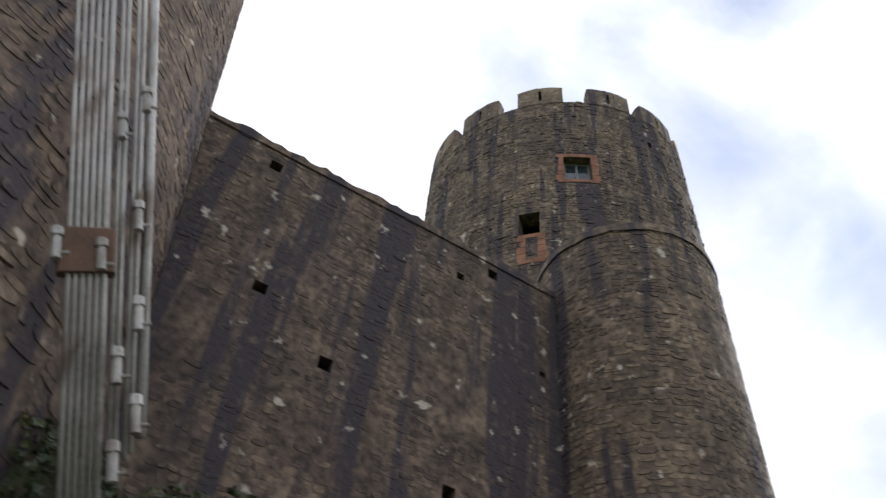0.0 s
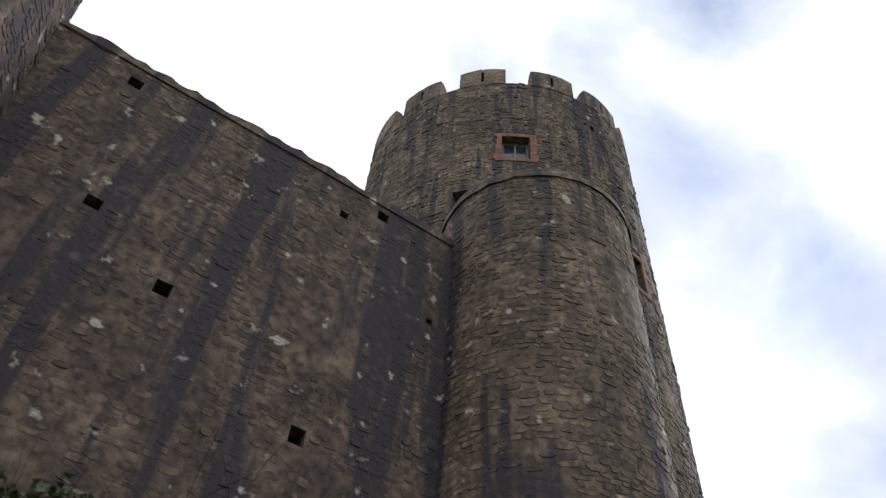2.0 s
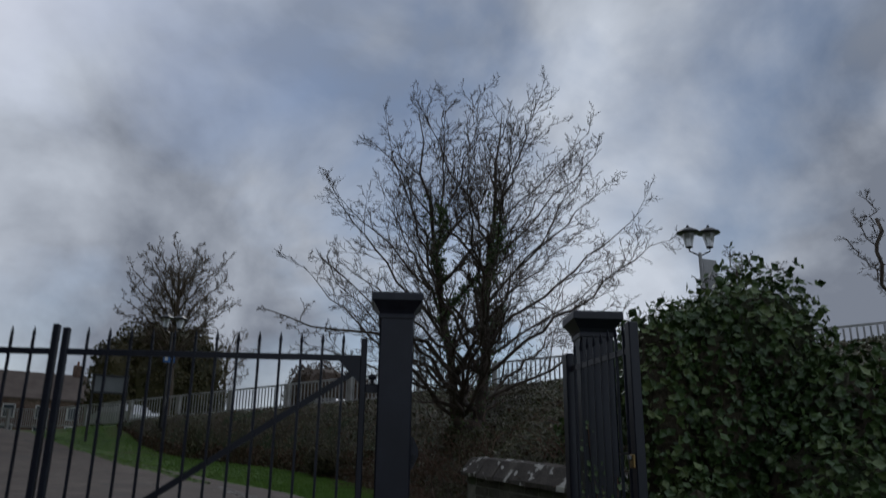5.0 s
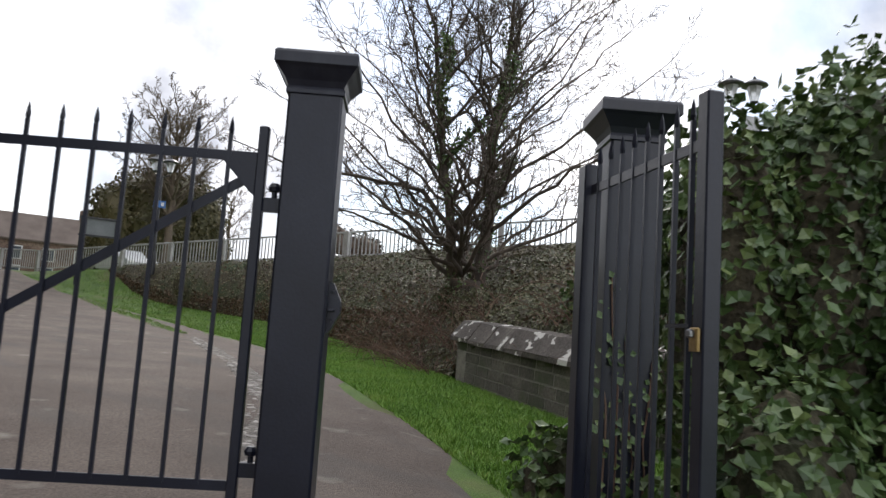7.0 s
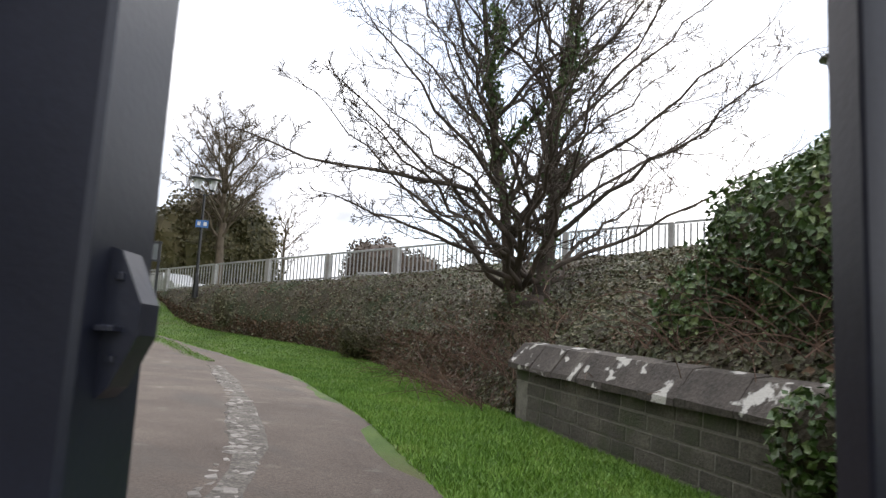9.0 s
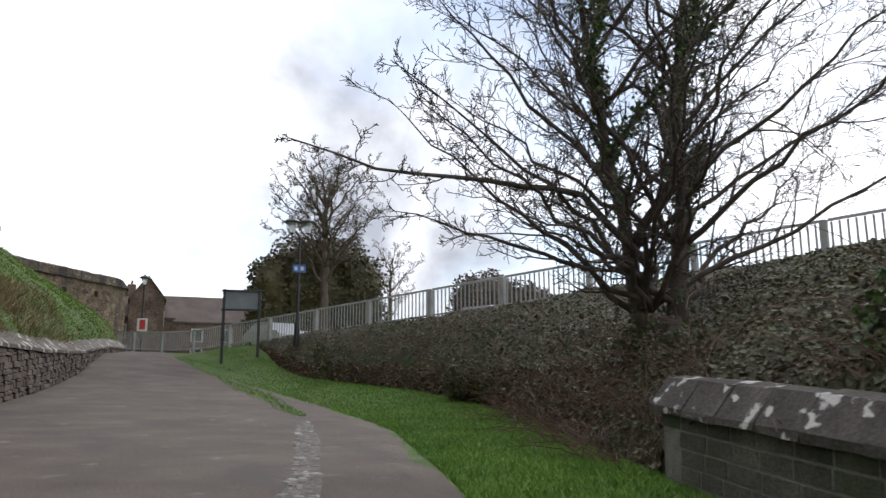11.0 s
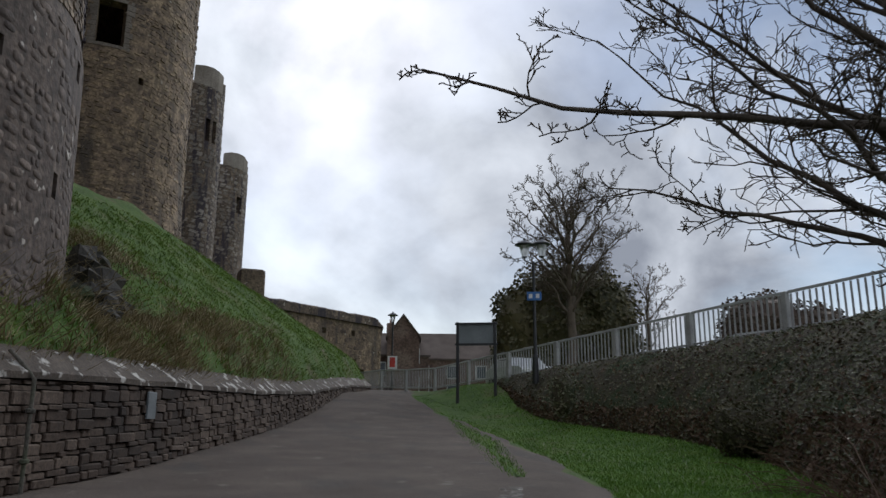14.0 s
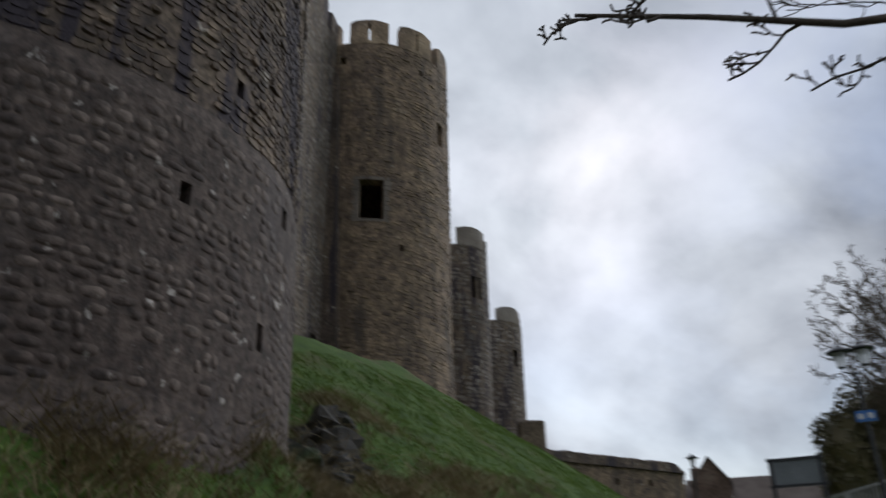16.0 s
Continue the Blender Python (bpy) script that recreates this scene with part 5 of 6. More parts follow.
def build_main_tree():
    x, y = 21.25, 13.5
    z = bank_height(x, y) - 0.15
    tree = thing("tree", "bare many-stemmed winter tree with ivy on its stems", "tree", (x, y, z))
    o = Vector((x, y, z))
    fine = Geo()
    V = Vector
    kids = {2: 5, 1: 5, 0: 0}
    stem_a = limb(tree, fine, [o, o + V((0.05, -0.1, 1.8)), o + V((0.2, -0.25, 3.8)), o + V((0.5, -0.3, 6.4)), o + V((0.6, -0.5, 9.3))], 0.19, 0.01, kids, 2, 16, 0.16, 0.05, 2.0, M["bark"], name="stem")
    stem_b = limb(tree, fine, [o + V((-0.2, 0.1, 0)), o + V((-0.5, 0.4, 1.3)), o + V((-0.8, 0.6, 3.2)), o + V((-0.9, 0.8, 5.6)), o + V((-1.4, 1.0, 8.8))], 0.15, 0.01, kids, 2, 15, 0.16, 0.05, 2.0, M["bark"], name="stem")
    # the long low branch that reaches out over the drive
    e = V((14.95, 14.56, 4.73))
    limb(tree, fine, [o + V((-0.3, 0.1, 1.3)), V((19.6, 13.9, 4.7)), V((18.4, 14.15, 4.7)), V((17.2, 14.3, 4.65)), V((16.3, 14.4, 4.56)), V((15.6, 14.5, 4.65)), e], 0.075, 0.009, {2: 5, 1: 4, 0: 0}, 2, 18, 0.3, 0.07, 0.85, M["bark"], sway=0.025)
    for q in ((17.5, 15.9, 4.5), (17.3, 13.2, 4.1), (16.6, 14.8, 6.3), (17.1, 12.2, 5.4), (18.2, 10.6, 5.6)):
        q = V(q)
        limb(tree, fine, [o + V((-0.35, 0.15, 0.7)), o.lerp(q, 0.3) + V((0, 0, 0.75)), o.lerp(q, 0.65) + V((0, 0, 0.35)), q], 0.06, 0.006, {2: 5, 1: 5, 0: 0}, 2, 11, 0.22, 0.06, 1.1, M["bark"])
    ivy_lines = [(stem_a, 0.17), (stem_b, 0.14)]
    n = 40
    for k in range(n):
        f = k / (n - 1)
        stem = stem_a if k % 2 else stem_b
        b = stem[1 + int(f * 6)]
        az = 2.4 * k + 0.5
        el = math.radians(-2 + 72 * f)
        hub = o + V((-0.3, 0.1, 3.2))
        end = hub + V((math.cos(az) * math.cos(el) * 4.7 + 0.25, math.sin(az) * math.cos(el) * 4.7 - 0.3, 0.2 + math.sin(el) * 5.9))
        mid = b.lerp(end, 0.5) + V((0, 0, -0.1 + 0.15 * f))
        ln = limb(tree, fine, [b, b.lerp(mid, 0.5) + V((0, 0, 0.08)), mid, end], 0.064 - 0.024 * f, 0.006, kids, 2, 12, 0.19, 0.06, 1.6, M["bark"])
        if k in (13, 20, 25, 30):
            ivy_lines.append((ln[:6], 0.05))
    Geo().lathe((x - 0.1, y, z - 0.2), [(0.42, 0), (0.33, 0.25), (0.27, 0.5), (0.2, 0.8)], 12).make("root_bole", M["bark"], parent=tree, smooth=True)
    fine.make("twig_mass", M["bark"], parent=tree, kind="stuff")
    spots = []
    for line, r0 in ivy_lines:
        for p in along(line[:9], 36):
            if noise.noise(p * 0.9) > -0.22:
                for _ in range(20):
                    dv = V((rng.gauss(0, 1), rng.gauss(0, 1), rng.gauss(0, 0.6))).normalized()
                    spots.append((p + dv * (r0 * 0.8 + abs(rng.gauss(0, 0.09))), dv))
    leaves(spots, 0.09, lift=0.05, face=0.5).make("ivy", M["ivy"], "dark ivy climbing the stems", parent=tree)


build_main_tree()


def build_far_tree(x, y, z, height, spread, seed, label, mat, limbs=14, r=0.3, min_r=0.009):
    rng.seed(seed)
    tree = thing("tree", label, "tree", (x, y, z))
    o = Vector((x, y, z))
    fine = Geo()
    trunk = limb(tree, fine, [o, o + Vector((0.1, 0, height * 0.3)), o + Vector((0, 0.1, height * 0.55)), o + Vector((0.25, 0, height * 0.74))], r, 0.05, {2: 6, 1: 5, 0: 0}, 2, 5, 0.26, 0.0, spread * 0.3, mat, min_r, name="trunk")
    hub = o + Vector((0, 0, height * 0.6))
    for i in range(limbs):
        t = (i + 0.5) / limbs
        az = i * 2.4 + rng.uniform(-0.3, 0.3)
        el = math.asin(-0.3 + 1.25 * t)
        far = rng.uniform(0.68, 0.88)
        end = hub + Vector((math.cos(az) * math.cos(el) * spread * far, math.sin(az) * math.cos(el) * spread * far, math.sin(el) * height * 0.4 * far))
        b = trunk[min(4 + int(6.0 * t), 9)]
        bow = Vector((0, 0, height * (0.05 - 0.06 * t)))
        limb(tree, fine, [b, b.lerp(end, 0.35) + bow, b.lerp(end, 0.7) + bow, end], r * 0.25, 0.016, {2: 6, 1: 5, 0: 0}, 2, 10, 0.26, 0.05, spread * 0.34, mat, min_r)
    fine.make("twig_mass", mat, parent=tree, kind="stuff")


build_far_tree(34.7, 44.3, 4.2, 13.6, 4.6, 11, "tall bare winter tree behind the railing", M["far_bark"], 24, 0.34, 0.012)
build_far_tree(45.9, 52.5, 4.3, 10.2, 3.2, 12, "smaller bare winter tree behind the railing", M["far_bark"], 10, 0.2)
build_far_tree(54.5, 48.5, 4.3, 6.0, 3.0, 13, "low bare winter thorn tree in the distance", M["far_bark"], 8, 0.16)
build_far_tree(26.2, 8.0, 4.6, 3.6, 1.5, 14, "spindly bare sapling beside the street lamp", M["bark"], 6, 0.05, 0.004)
build_far_tree(27.6, 4.5, 4.6, 5.4, 1.3, 15, "spindly bare sapling above the hedge", M["bark"], 5, 0.05, 0.004)
rng.seed(70)


def leafy_mass(name, label, category, blobs, count, leaf, mat, core_mat, group="", square=2.0):
    """A hedge or bush: a dark twiggy core of several lobes and many leaves on its outside."""
    bush = thing(name, label, category, (blobs[0][0], blobs[0][1], blobs[0][2] - blobs[0][5]), group)
    core = Geo()
    spots = []
    vol = [b[3] * b[4] + b[3] * b[5] + b[4] * b[5] for b in blobs]
    for (x, y, z, rx, ry, rz), vv in zip(blobs, vol):
        rows = []
        for i in range(9):
            ph = math.pi * i / 8
            row = []
            for k in range(13):
                w = 2 * math.pi * k / 12
                dv = Vector((math.sin(ph) * math.cos(w), math.sin(ph) * math.sin(w), math.cos(ph)))
                s = (0.8 + 0.18 * noise.noise(dv * 2 + Vector((x, y, z)))) / (abs(dv.x) ** square + abs(dv.y) ** square + abs(dv.z) ** square) ** (1 / square)
                row.append((x + dv.x * rx * s, y + dv.y * ry * s, z + dv.z * rz * s))
            rows.append(row)
        core.add(*sheet(rows))
        for _ in range(int(count * vv / sum(vol))):
            dv = Vector((rng.gauss(0, 1), rng.gauss(0, 1), rng.gauss(0, 1))).normalized()
            s = 0.86 + 0.22 * noise.noise(dv * 2.3 + Vector((x, y, z))) + rng.uniform(-0.12, 0.07)
            s /= (abs(dv.x) ** square + abs(dv.y) ** square + abs(dv.z) ** square) ** (1 / square)
            p = Vector((x + dv.x * rx * s, y + dv.y * ry * s, z + dv.z * rz * s))
            nn = Vector((dv.x / rx, dv.y / ry, dv.z / rz)).normalized()
            spots.append((p, (nn + Vector((0, 0, 0.35))).normalized()))
    core.make("core", core_mat, parent=bush)
    leaves(spots, leaf, lift=0.08, face=0.5).make("foliage", mat, parent=bush)
    return bush


# hedge round the wicket, and the shrub mass above the block wall
leafy_mass("ivy_hedge", "big glossy dark green ivy hedge beside the wicket gate", "hedge",
           [(11.75, 4.75, 1.75, 0.85, 0.8, 1.85), (11.6, 4.0, 1.4, 0.75, 0.7, 1.3), (12.2, 3.6, 1.1, 0.95, 0.9, 1.2), (11.2, 4.1, 1.0, 0.9, 0.8, 1.1), (12.8, 2.6, 0.65, 1.0, 1.0, 0.8), (10.75, 5.15, 0.8, 0.45, 0.4, 0.7), (10.98, 5.33, 1.9, 0.42, 0.42, 1.12), (11.3, 4.95, 1.6, 0.6, 0.55, 1.55), (10.35, 4.95, 0.8, 0.5, 0.45, 0.8), (10.02, 5.3, 0.6, 0.22, 0.22, 0.55), (10.9, 6.2, 0.7, 0.3, 0.35, 0.5)], 36000, 0.08, M["ivy"], M["earth"])
leafy_mass("laurel_bush", "dense green shrub overhanging the low block wall", "shrub",
           [(17.8, 8.0, 2.8, 1.0, 1.1, 1.35), (17.5, 8.7, 2.2, 0.7, 0.7, 0.8), (17.0, 7.0, 2.8, 1.2, 1.2, 1.3), (18.2, 7.2, 3.5, 1.0, 1.1, 1.2), (16.2, 6.2, 1.9, 1.0, 1.0, 0.9), (15.1, 6.85, 1.2, 0.45, 0.6, 0.45)], 26000, 0.09, M["ivy"], M["earth"])
leafy_mass("clipped_evergreen", "huge squared ivy-covered dark evergreen mass round a tree", "evergreen",
           [(36.7, 47.9, 7.6, 3.6, 3.2, 3.95), (34.2, 48.6, 7.0, 1.9, 2.2, 3.3), (38.2, 47.0, 7.3, 2.4, 2.4, 3.5)], 15000, 0.26, M["conifer"], M["conifer"], square=3.6)
leafy_mass("brown_hedge", "rounded brown winter hedge behind the railing", "hedge",
           [(45.2, 41.6, 6.9, 2.7, 2.7, 2.8), (47.4, 40.0, 6.5, 2.2, 2.4, 2.4)], 6000, 0.2, M["brown_bush"], M["brown_bush"])
leafy_mass("shrub", "small round dark shrub at the foot of the bank", "shrub", [(24.35, 21.6, 2.05, 0.55, 0.6, 0.55), (24.55, 21.0, 1.95, 0.4, 0.4, 0.4)], 2600, 0.07, M["conifer"], M["earth"])
leafy_mass("shrub", "thin twiggy olive shrub growing on the bank", "shrub", [(24.6, 28.6, 3.0, 0.4, 0.4, 0.75)], 700, 0.07, M["bank_ivy"], M["earth"])
leafy_mass("shrub", "olive undergrowth round the foot of the bare tree", "shrub", [(20.75, 13.15, 2.25, 0.65, 0.55, 0.5), (21.4, 14.1, 2.5, 0.5, 0.6, 0.45), (20.3, 12.5, 1.8, 0.5, 0.5, 0.4)], 3200, 0.08, M["bank_ivy"], M["earth"])
leafy_mass("ivy_clump", "dark ivy clump at the foot of the castle wall", "ivy", [(-1.9, 6.5, 4.1, 0.85, 0.6, 0.75), (-3.3, 5.9, 4.1, 0.95, 0.75, 1.1), (-0.9, 7.2, 4.0, 0.7, 0.5, 0.5)], 5000, 0.1, M["dark_ivy"], M["earth"])
leafy_mass("ivy_clump", "bright ivy tuft on the rocks below the turret", "ivy", [(1.4, 7.2, 3.5, 0.8, 0.6, 0.75), (2.0, 7.8, 3.3, 0.6, 0.5, 0.7), (2.5, 8.4, 3.5, 0.4, 0.4, 0.9)], 5000, 0.10, M["ivy"], M["earth"])


# ivy climbing the wicket's post and hanging between the bars
def build_post_ivy():
    out = Vector((GD.y, -GD.x, 0))
    face = P2 - out * 0.139
    ivy = thing("climbing_ivy", "pale-edged ivy strands climbing the black gate post", "ivy", (face.x, face.y, 0.5))
    spots, stems = [], Geo()
    for us, z0, z1, n in (((0.1, 0.05, 0.07, 0.125), 0.5, 1.96, 34), ((0.125, 0.12, 0.13), 0.5, 1.6, 22), ((0.0, -0.02, 0.03), 0.5, 1.64, 30), ((-0.06, -0.08, -0.1), 0.5, 1.55, 24)):
        pts = []
        for i in range(9):
            u = interp(i / 8, np.linspace(0, 1, len(us)), us)
            p = face + GD * (u + rng.gauss(0, 0.006)) - out * 0.006
            pts.append((p.x, p.y, z0 + (z1 - z0) * i / 8))
        stems.tube(pts, 0.005, 5)
        for p in along(pts, n):
            spots.append((p + GD * rng.gauss(0, 0.022), (-out + Vector((0, 0, 0.4))).normalized()))
    stems.make("stem", M["bramble"], parent=ivy)
    leaves(spots, 0.045, lift=0.03, face=0.8, wide=1.0).make("foliage", M["ivy"], parent=ivy)


build_post_ivy()

# brambles along the foot of the bank
def build_brambles(name, label, spots, n, reach, mat):
    g = Geo()
    for x, y, s in spots:
        for _ in range(n):
            a = rng.uniform(0, 6.28)
            p = Vector((x + rng.gauss(0, s), y + rng.gauss(0, s), 0))
            p.z = bank_height(p.x, p.y, crag_rows if x < 8 else (mound_rows if x < 14 else bank_rows)) - 0.03
            ln = reach * rng.uniform(0.5, 1.3)
            d = Vector((math.cos(a) * 0.7, math.sin(a) * 0.7, 1)).normalized()
            pts = [p]
            for k in range(5):
                d = (d + Vector((rng.gauss(0, 0.2), rng.gauss(0, 0.2), -0.22))).normalized()
                pts.append(pts[-1] + d * (ln / 5))
            g.tube(pts, [0.008, 0.007, 0.006, 0.005, 0.004, 0.003], 3, cap=False)
    g.make(name, mat, label, "brambles", kind="stuff")


build_brambles("brambles", "tangled red-brown bramble stems at the foot of the bank", [(18.6, 12.5, 0.4), (19.2, 13.1, 0.5), (20.0, 14.0, 0.5), (20.6, 14.9, 0.5), (21.3, 15.8, 0.4), (22.0, 17.2, 0.4), (18.9, 11.9, 0.4)], 65, 1.5, M["bramble"])
build_brambles("brambles", "bare brown stems under the overhanging shrub", [(16.7, 8.2, 0.35), (17.2, 9.0, 0.35), (16.2, 7.2, 0.35)], 60, 1.1, M["bramble"])
build_brambles("brambles", "dead brown bramble stems on the rocks below the castle", [(-2.4, 6.4, 0.5), (-1.4, 6.9, 0.5), (-0.4, 7.4, 0.5), (0.6, 7.8, 0.5), (1.6, 8.4, 0.4), (2.6, 8.9, 0.4)], 90, 1.5, M["bramble"])
build_brambles("brambles", "dry brown stalks among rocks beside the great tower", [(12.1, 24.2, 0.3), (12.4, 25.2, 0.35), (12.3, 26.2, 0.35), (12.0, 27.2, 0.3)], 70, 0.8, M["dry_blade"])

# rocks beside the great tower, then boulders of the crag
def boulder(x, y, z, r, seed, label):
    rows_ = []
    for i in range(9):
        ph = math.pi * i / 8
        row = []
        for j in range(13):
            w = 2 * math.pi * (j % 12) / 12
            dv = Vector((math.sin(ph) * math.cos(w), math.sin(ph) * math.sin(w), math.cos(ph)))
            s_ = r * (0.85 + 0.5 * noise.noise(dv * 1.5 + Vector((seed * 3.1, 0, 0))) + 0.22 * noise.noise(dv * 4 + Vector((0, seed * 2.0, 0))))
            row.append((x + dv.x * s_, y + dv.y * s_, z + dv.z * s_ * 0.85))
        rows_.append(row)
    solid("boulder", *sheet(rows_), M["rock"], label, "rock", group="boulders")


for k, (x, y, r) in enumerate(((11.95, 24.4, 0.6), (12.3, 25.3, 0.55), (12.2, 26.3, 0.7), (11.9, 27.3, 0.7), (12.6, 24.7, 0.35), (12.75, 25.9, 0.4), (12.1, 28.2, 0.5))):
    boulder(x, y, bank_height(x, y, mound_rows) - 0.05, r, k + 40, "rough dark rock breaking through grass beside the tower")
for k in range(12):
    x, y = 0.4 + 0.22 * k + rng.gauss(0, 0.15), 6.9 + 0.12 * k + rng.gauss(0, 0.25)
    boulder(x, y, bank_height(x, y, crag_rows) + 0.1, rng.uniform(0.25, 0.5), k, "dark weathered boulder below the castle wall")

# ---- leaning bundle of pipes by the castle ----
def build_pipes():
    a, b = Vector((-2.17, 5.17, 3.9)), Vector((-3.76, 3.57, 9.1))
    rack = thing("pipe_rack", "leaning bundle of weathered grey metal pipes with clamps", "pipes", tuple(a))
    d = (b - a).normalized()
    side = d.cross((a.lerp(b, 0.4) - Vector((0, 0, 1.35))).normalized()).normalized()
    if side.dot(Vector((1, 0.5, 0))) < 0:
        side = -side
    back = side.cross(d).normalized()
    if back.y < 0:
        back = -back
    rows_ = [(-0.36, 0.0, 0.021, 0.0), (-0.30, 0.0, 0.021, 0.05), (-0.24, 0.0, 0.021, 0.0), (-0.18, 0.0, 0.021, 0.08), (-0.12, 0.0, 0.021, 0.02), (-0.06, 0.0, 0.026, 0.0),
             (0.03, 0.05, 0.021, 0.25), (0.08, 0.05, 0.021, 0.3), (0.17, 0.1, 0.021, 0.4), (0.22, 0.1, 0.021, 0.45), (0.31, 0.2, 0.045, 0.6)]
    for s, o, r, up in rows_:
        off0, off1 = side * (s * 0.78) + back * o, side * (s * 1.12) + back * o
        Geo().tube([a + off0 + d * up, a.lerp(b, 0.5) + (off0 + off1) / 2, b + off1], r, 10).make("pipe", M["galv"], parent=rack, smooth=True)
    rot = Matrix((side, back, d)).transposed()
    c = a + d * 2.15 + side * -0.19
    Geo().box(c, (0.44, 0.12, 0.44), rot=rot, bevel=0.02).make("clamp_box", M["bramble"], "rust-brown clamp box", parent=rack)
    for s, t in ((0.05, 3.6), (0.26, 3.95), (0.2, 2.6), (0.06, 1.2), (0.21, 1.65), (-0.08, 2.2), (0.05, 0.45), (0.2, 0.8), (-0.42, 2.3)):
        c = a + d * t + side * s - back * 0.06
        br = thing("coupling", "", "")
        br.parent = rack
        br.matrix_parent_inverse = Matrix.Translation(-Vector(rack.location))
        Geo().box(c, (0.10, 0.10, 0.09), rot=rot, bevel=0.02).make("coupler", M["galv"], parent=br)
        Geo().tube([c - d * 0.26, c - d * 0.04], 0.04, 10).make("collar", M["galv"], parent=br)
        Geo().tube([c - d * 0.2, c - d * 0.2 + side * 0.1], 0.016, 6).make("bolt", M["galv"], parent=br)


build_pipes()

# ---- information board seen from behind ----
def build_board():
    a, b = Vector((24.35, 35.6, 0)), Vector((25.55, 34.9, 0))
    d = (b - a).normalized()
    rot = Euler((0, 0, math.atan2(d.y, d.x))).to_matrix()
    sign = thing("sign_board", "dark framed notice board on two posts seen from behind", "sign", (24.9, 35.2, 2.8))
    top = 5.86
    for p, z0 in ((a, 2.55), (b, 2.75)):
        Geo().box((p.x, p.y, (z0 + top) / 2), (0.11, 0.11, top - z0), rot=rot, bevel=0.012).make("post", M["black"], parent=sign)
    c = (a + b) / 2
    Geo().box((c.x, c.y, top - 0.42), ((b - a).length + 0.12, 0.05, 0.78), rot=rot, bevel=0.006).make("panel", M["board"], "plain grey back panel", parent=sign)
    for z in (top - 0.05, top - 0.82):
        q = c + Vector((d.y, -d.x, 0)) * 0.03
        Geo().box((q.x, q.y, z), ((b - a).length + 0.2, 0.09, 0.08), rot=rot, bevel=0.008).make("frame_rail", M["black"], parent=sign)
    for p in (a, b):
        q = p + Vector((d.y, -d.x, 0)) * 0.03
        Geo().box((q.x, q.y, top - 0.42), (0.1, 0.09, 0.86), rot=rot, bevel=0.008).make("frame_stile", M["black"], parent=sign)


build_board()


# ---- street lamps ----
def lantern(parent, c, s=1.0):
    l = thing("lantern", "", "")
    l.parent = parent
    l.matrix_parent_inverse = Matrix.Translation(-Vector(parent.location))
    Geo().lathe(c, [(0.03 * s, -0.06 * s), (0.1 * s, -0.02 * s), (0.11 * s, 0)], 8).make("lantern_base", M["black"], parent=l)
    Geo().lathe(c, [(0.1 * s, 0), (0.19 * s, 0.4 * s)], 6).make("lantern_glass", M["lantern_glass"], parent=l)
    Geo().lathe(c, [(0.2 * s, 0.4 * s), (0.34 * s, 0.42 * s), (0.34 * s, 0.45 * s), (0.16 * s, 0.56 * s), (0.05 * s, 0.6 * s), (0.03 * s, 0.68 * s)], 12).make("hood", M["black"], parent=l)
    return l


def street_lamp(x, y, z0, z1, heads, label, pole_mat, yaw=0.0, sign=None, banner=False):
    lamp = thing("street_lamp", label, "street lamp", (x, y, z0))
    Geo().lathe((x, y, z0 - 0.1), [(0.12, 0), (0.12, 0.3), (0.1, 0.9), (0.065, 1.0), (0.05, z1 - z0 - 0.5)], 12).make("pole", pole_mat, parent=lamp)
    d = Vector((math.cos(yaw), math.sin(yaw), 0))
    if heads == 2:
        for s in (-1, 1):
            e = Vector((x, y, z1)) + d * (0.3 * s)
            Geo().tube([(x, y, z1 - 0.7), tuple(Vector((x, y, z1 - 0.62)) + d * 0.15 * s), tuple(e + Vector((0, 0, -0.55))), tuple(e + Vector((0, 0, -0.45)))], 0.022, 8).make("arm", M["black"], parent=lamp)
            lantern(lamp, tuple(e + Vector((0, 0, -0.42))))
    else:
        Geo().lathe((x, y, z1 - 0.65), [(0.05, 0), (0.07, 0.03), (0.03, 0.1)], 10).make("collar", M["black"], parent=lamp)
        lantern(lamp, (x, y, z1 - 0.58))
    if sign:
        sx, sy, sz, w, h, sy_ = sign
        Geo().box((sx, sy, sz), (w, 0.03, h), rot=Euler((0, 0, sy_)).to_matrix(), bevel=0.004).make("sign_plate", M["blue"], "small blue sign plate", parent=lamp)
        n = Vector((math.sin(sy_), -math.cos(sy_), 0)) * 0.02
        for k in (-1, 1):
            Geo().box((sx + n.x + math.cos(sy_) * 0.12 * k, sy + n.y + math.sin(sy_) * 0.12 * k, sz), (0.12, 0.006, h * 0.5), rot=Euler((0, 0, sy_)).to_matrix()).make("sign_mark", M["white"], parent=lamp)
    if banner:
        q = Vector((x, y, z1 - 1.25)) + Vector((0.25, -0.18, 0))
        Geo().box(tuple(q), (0.5, 0.04, 0.95), rot=Euler((0, 0, -0.6)).to_matrix(), bevel=0.006).make("banner", M["fence"], "pale weathered plate", parent=lamp)
    return lamp


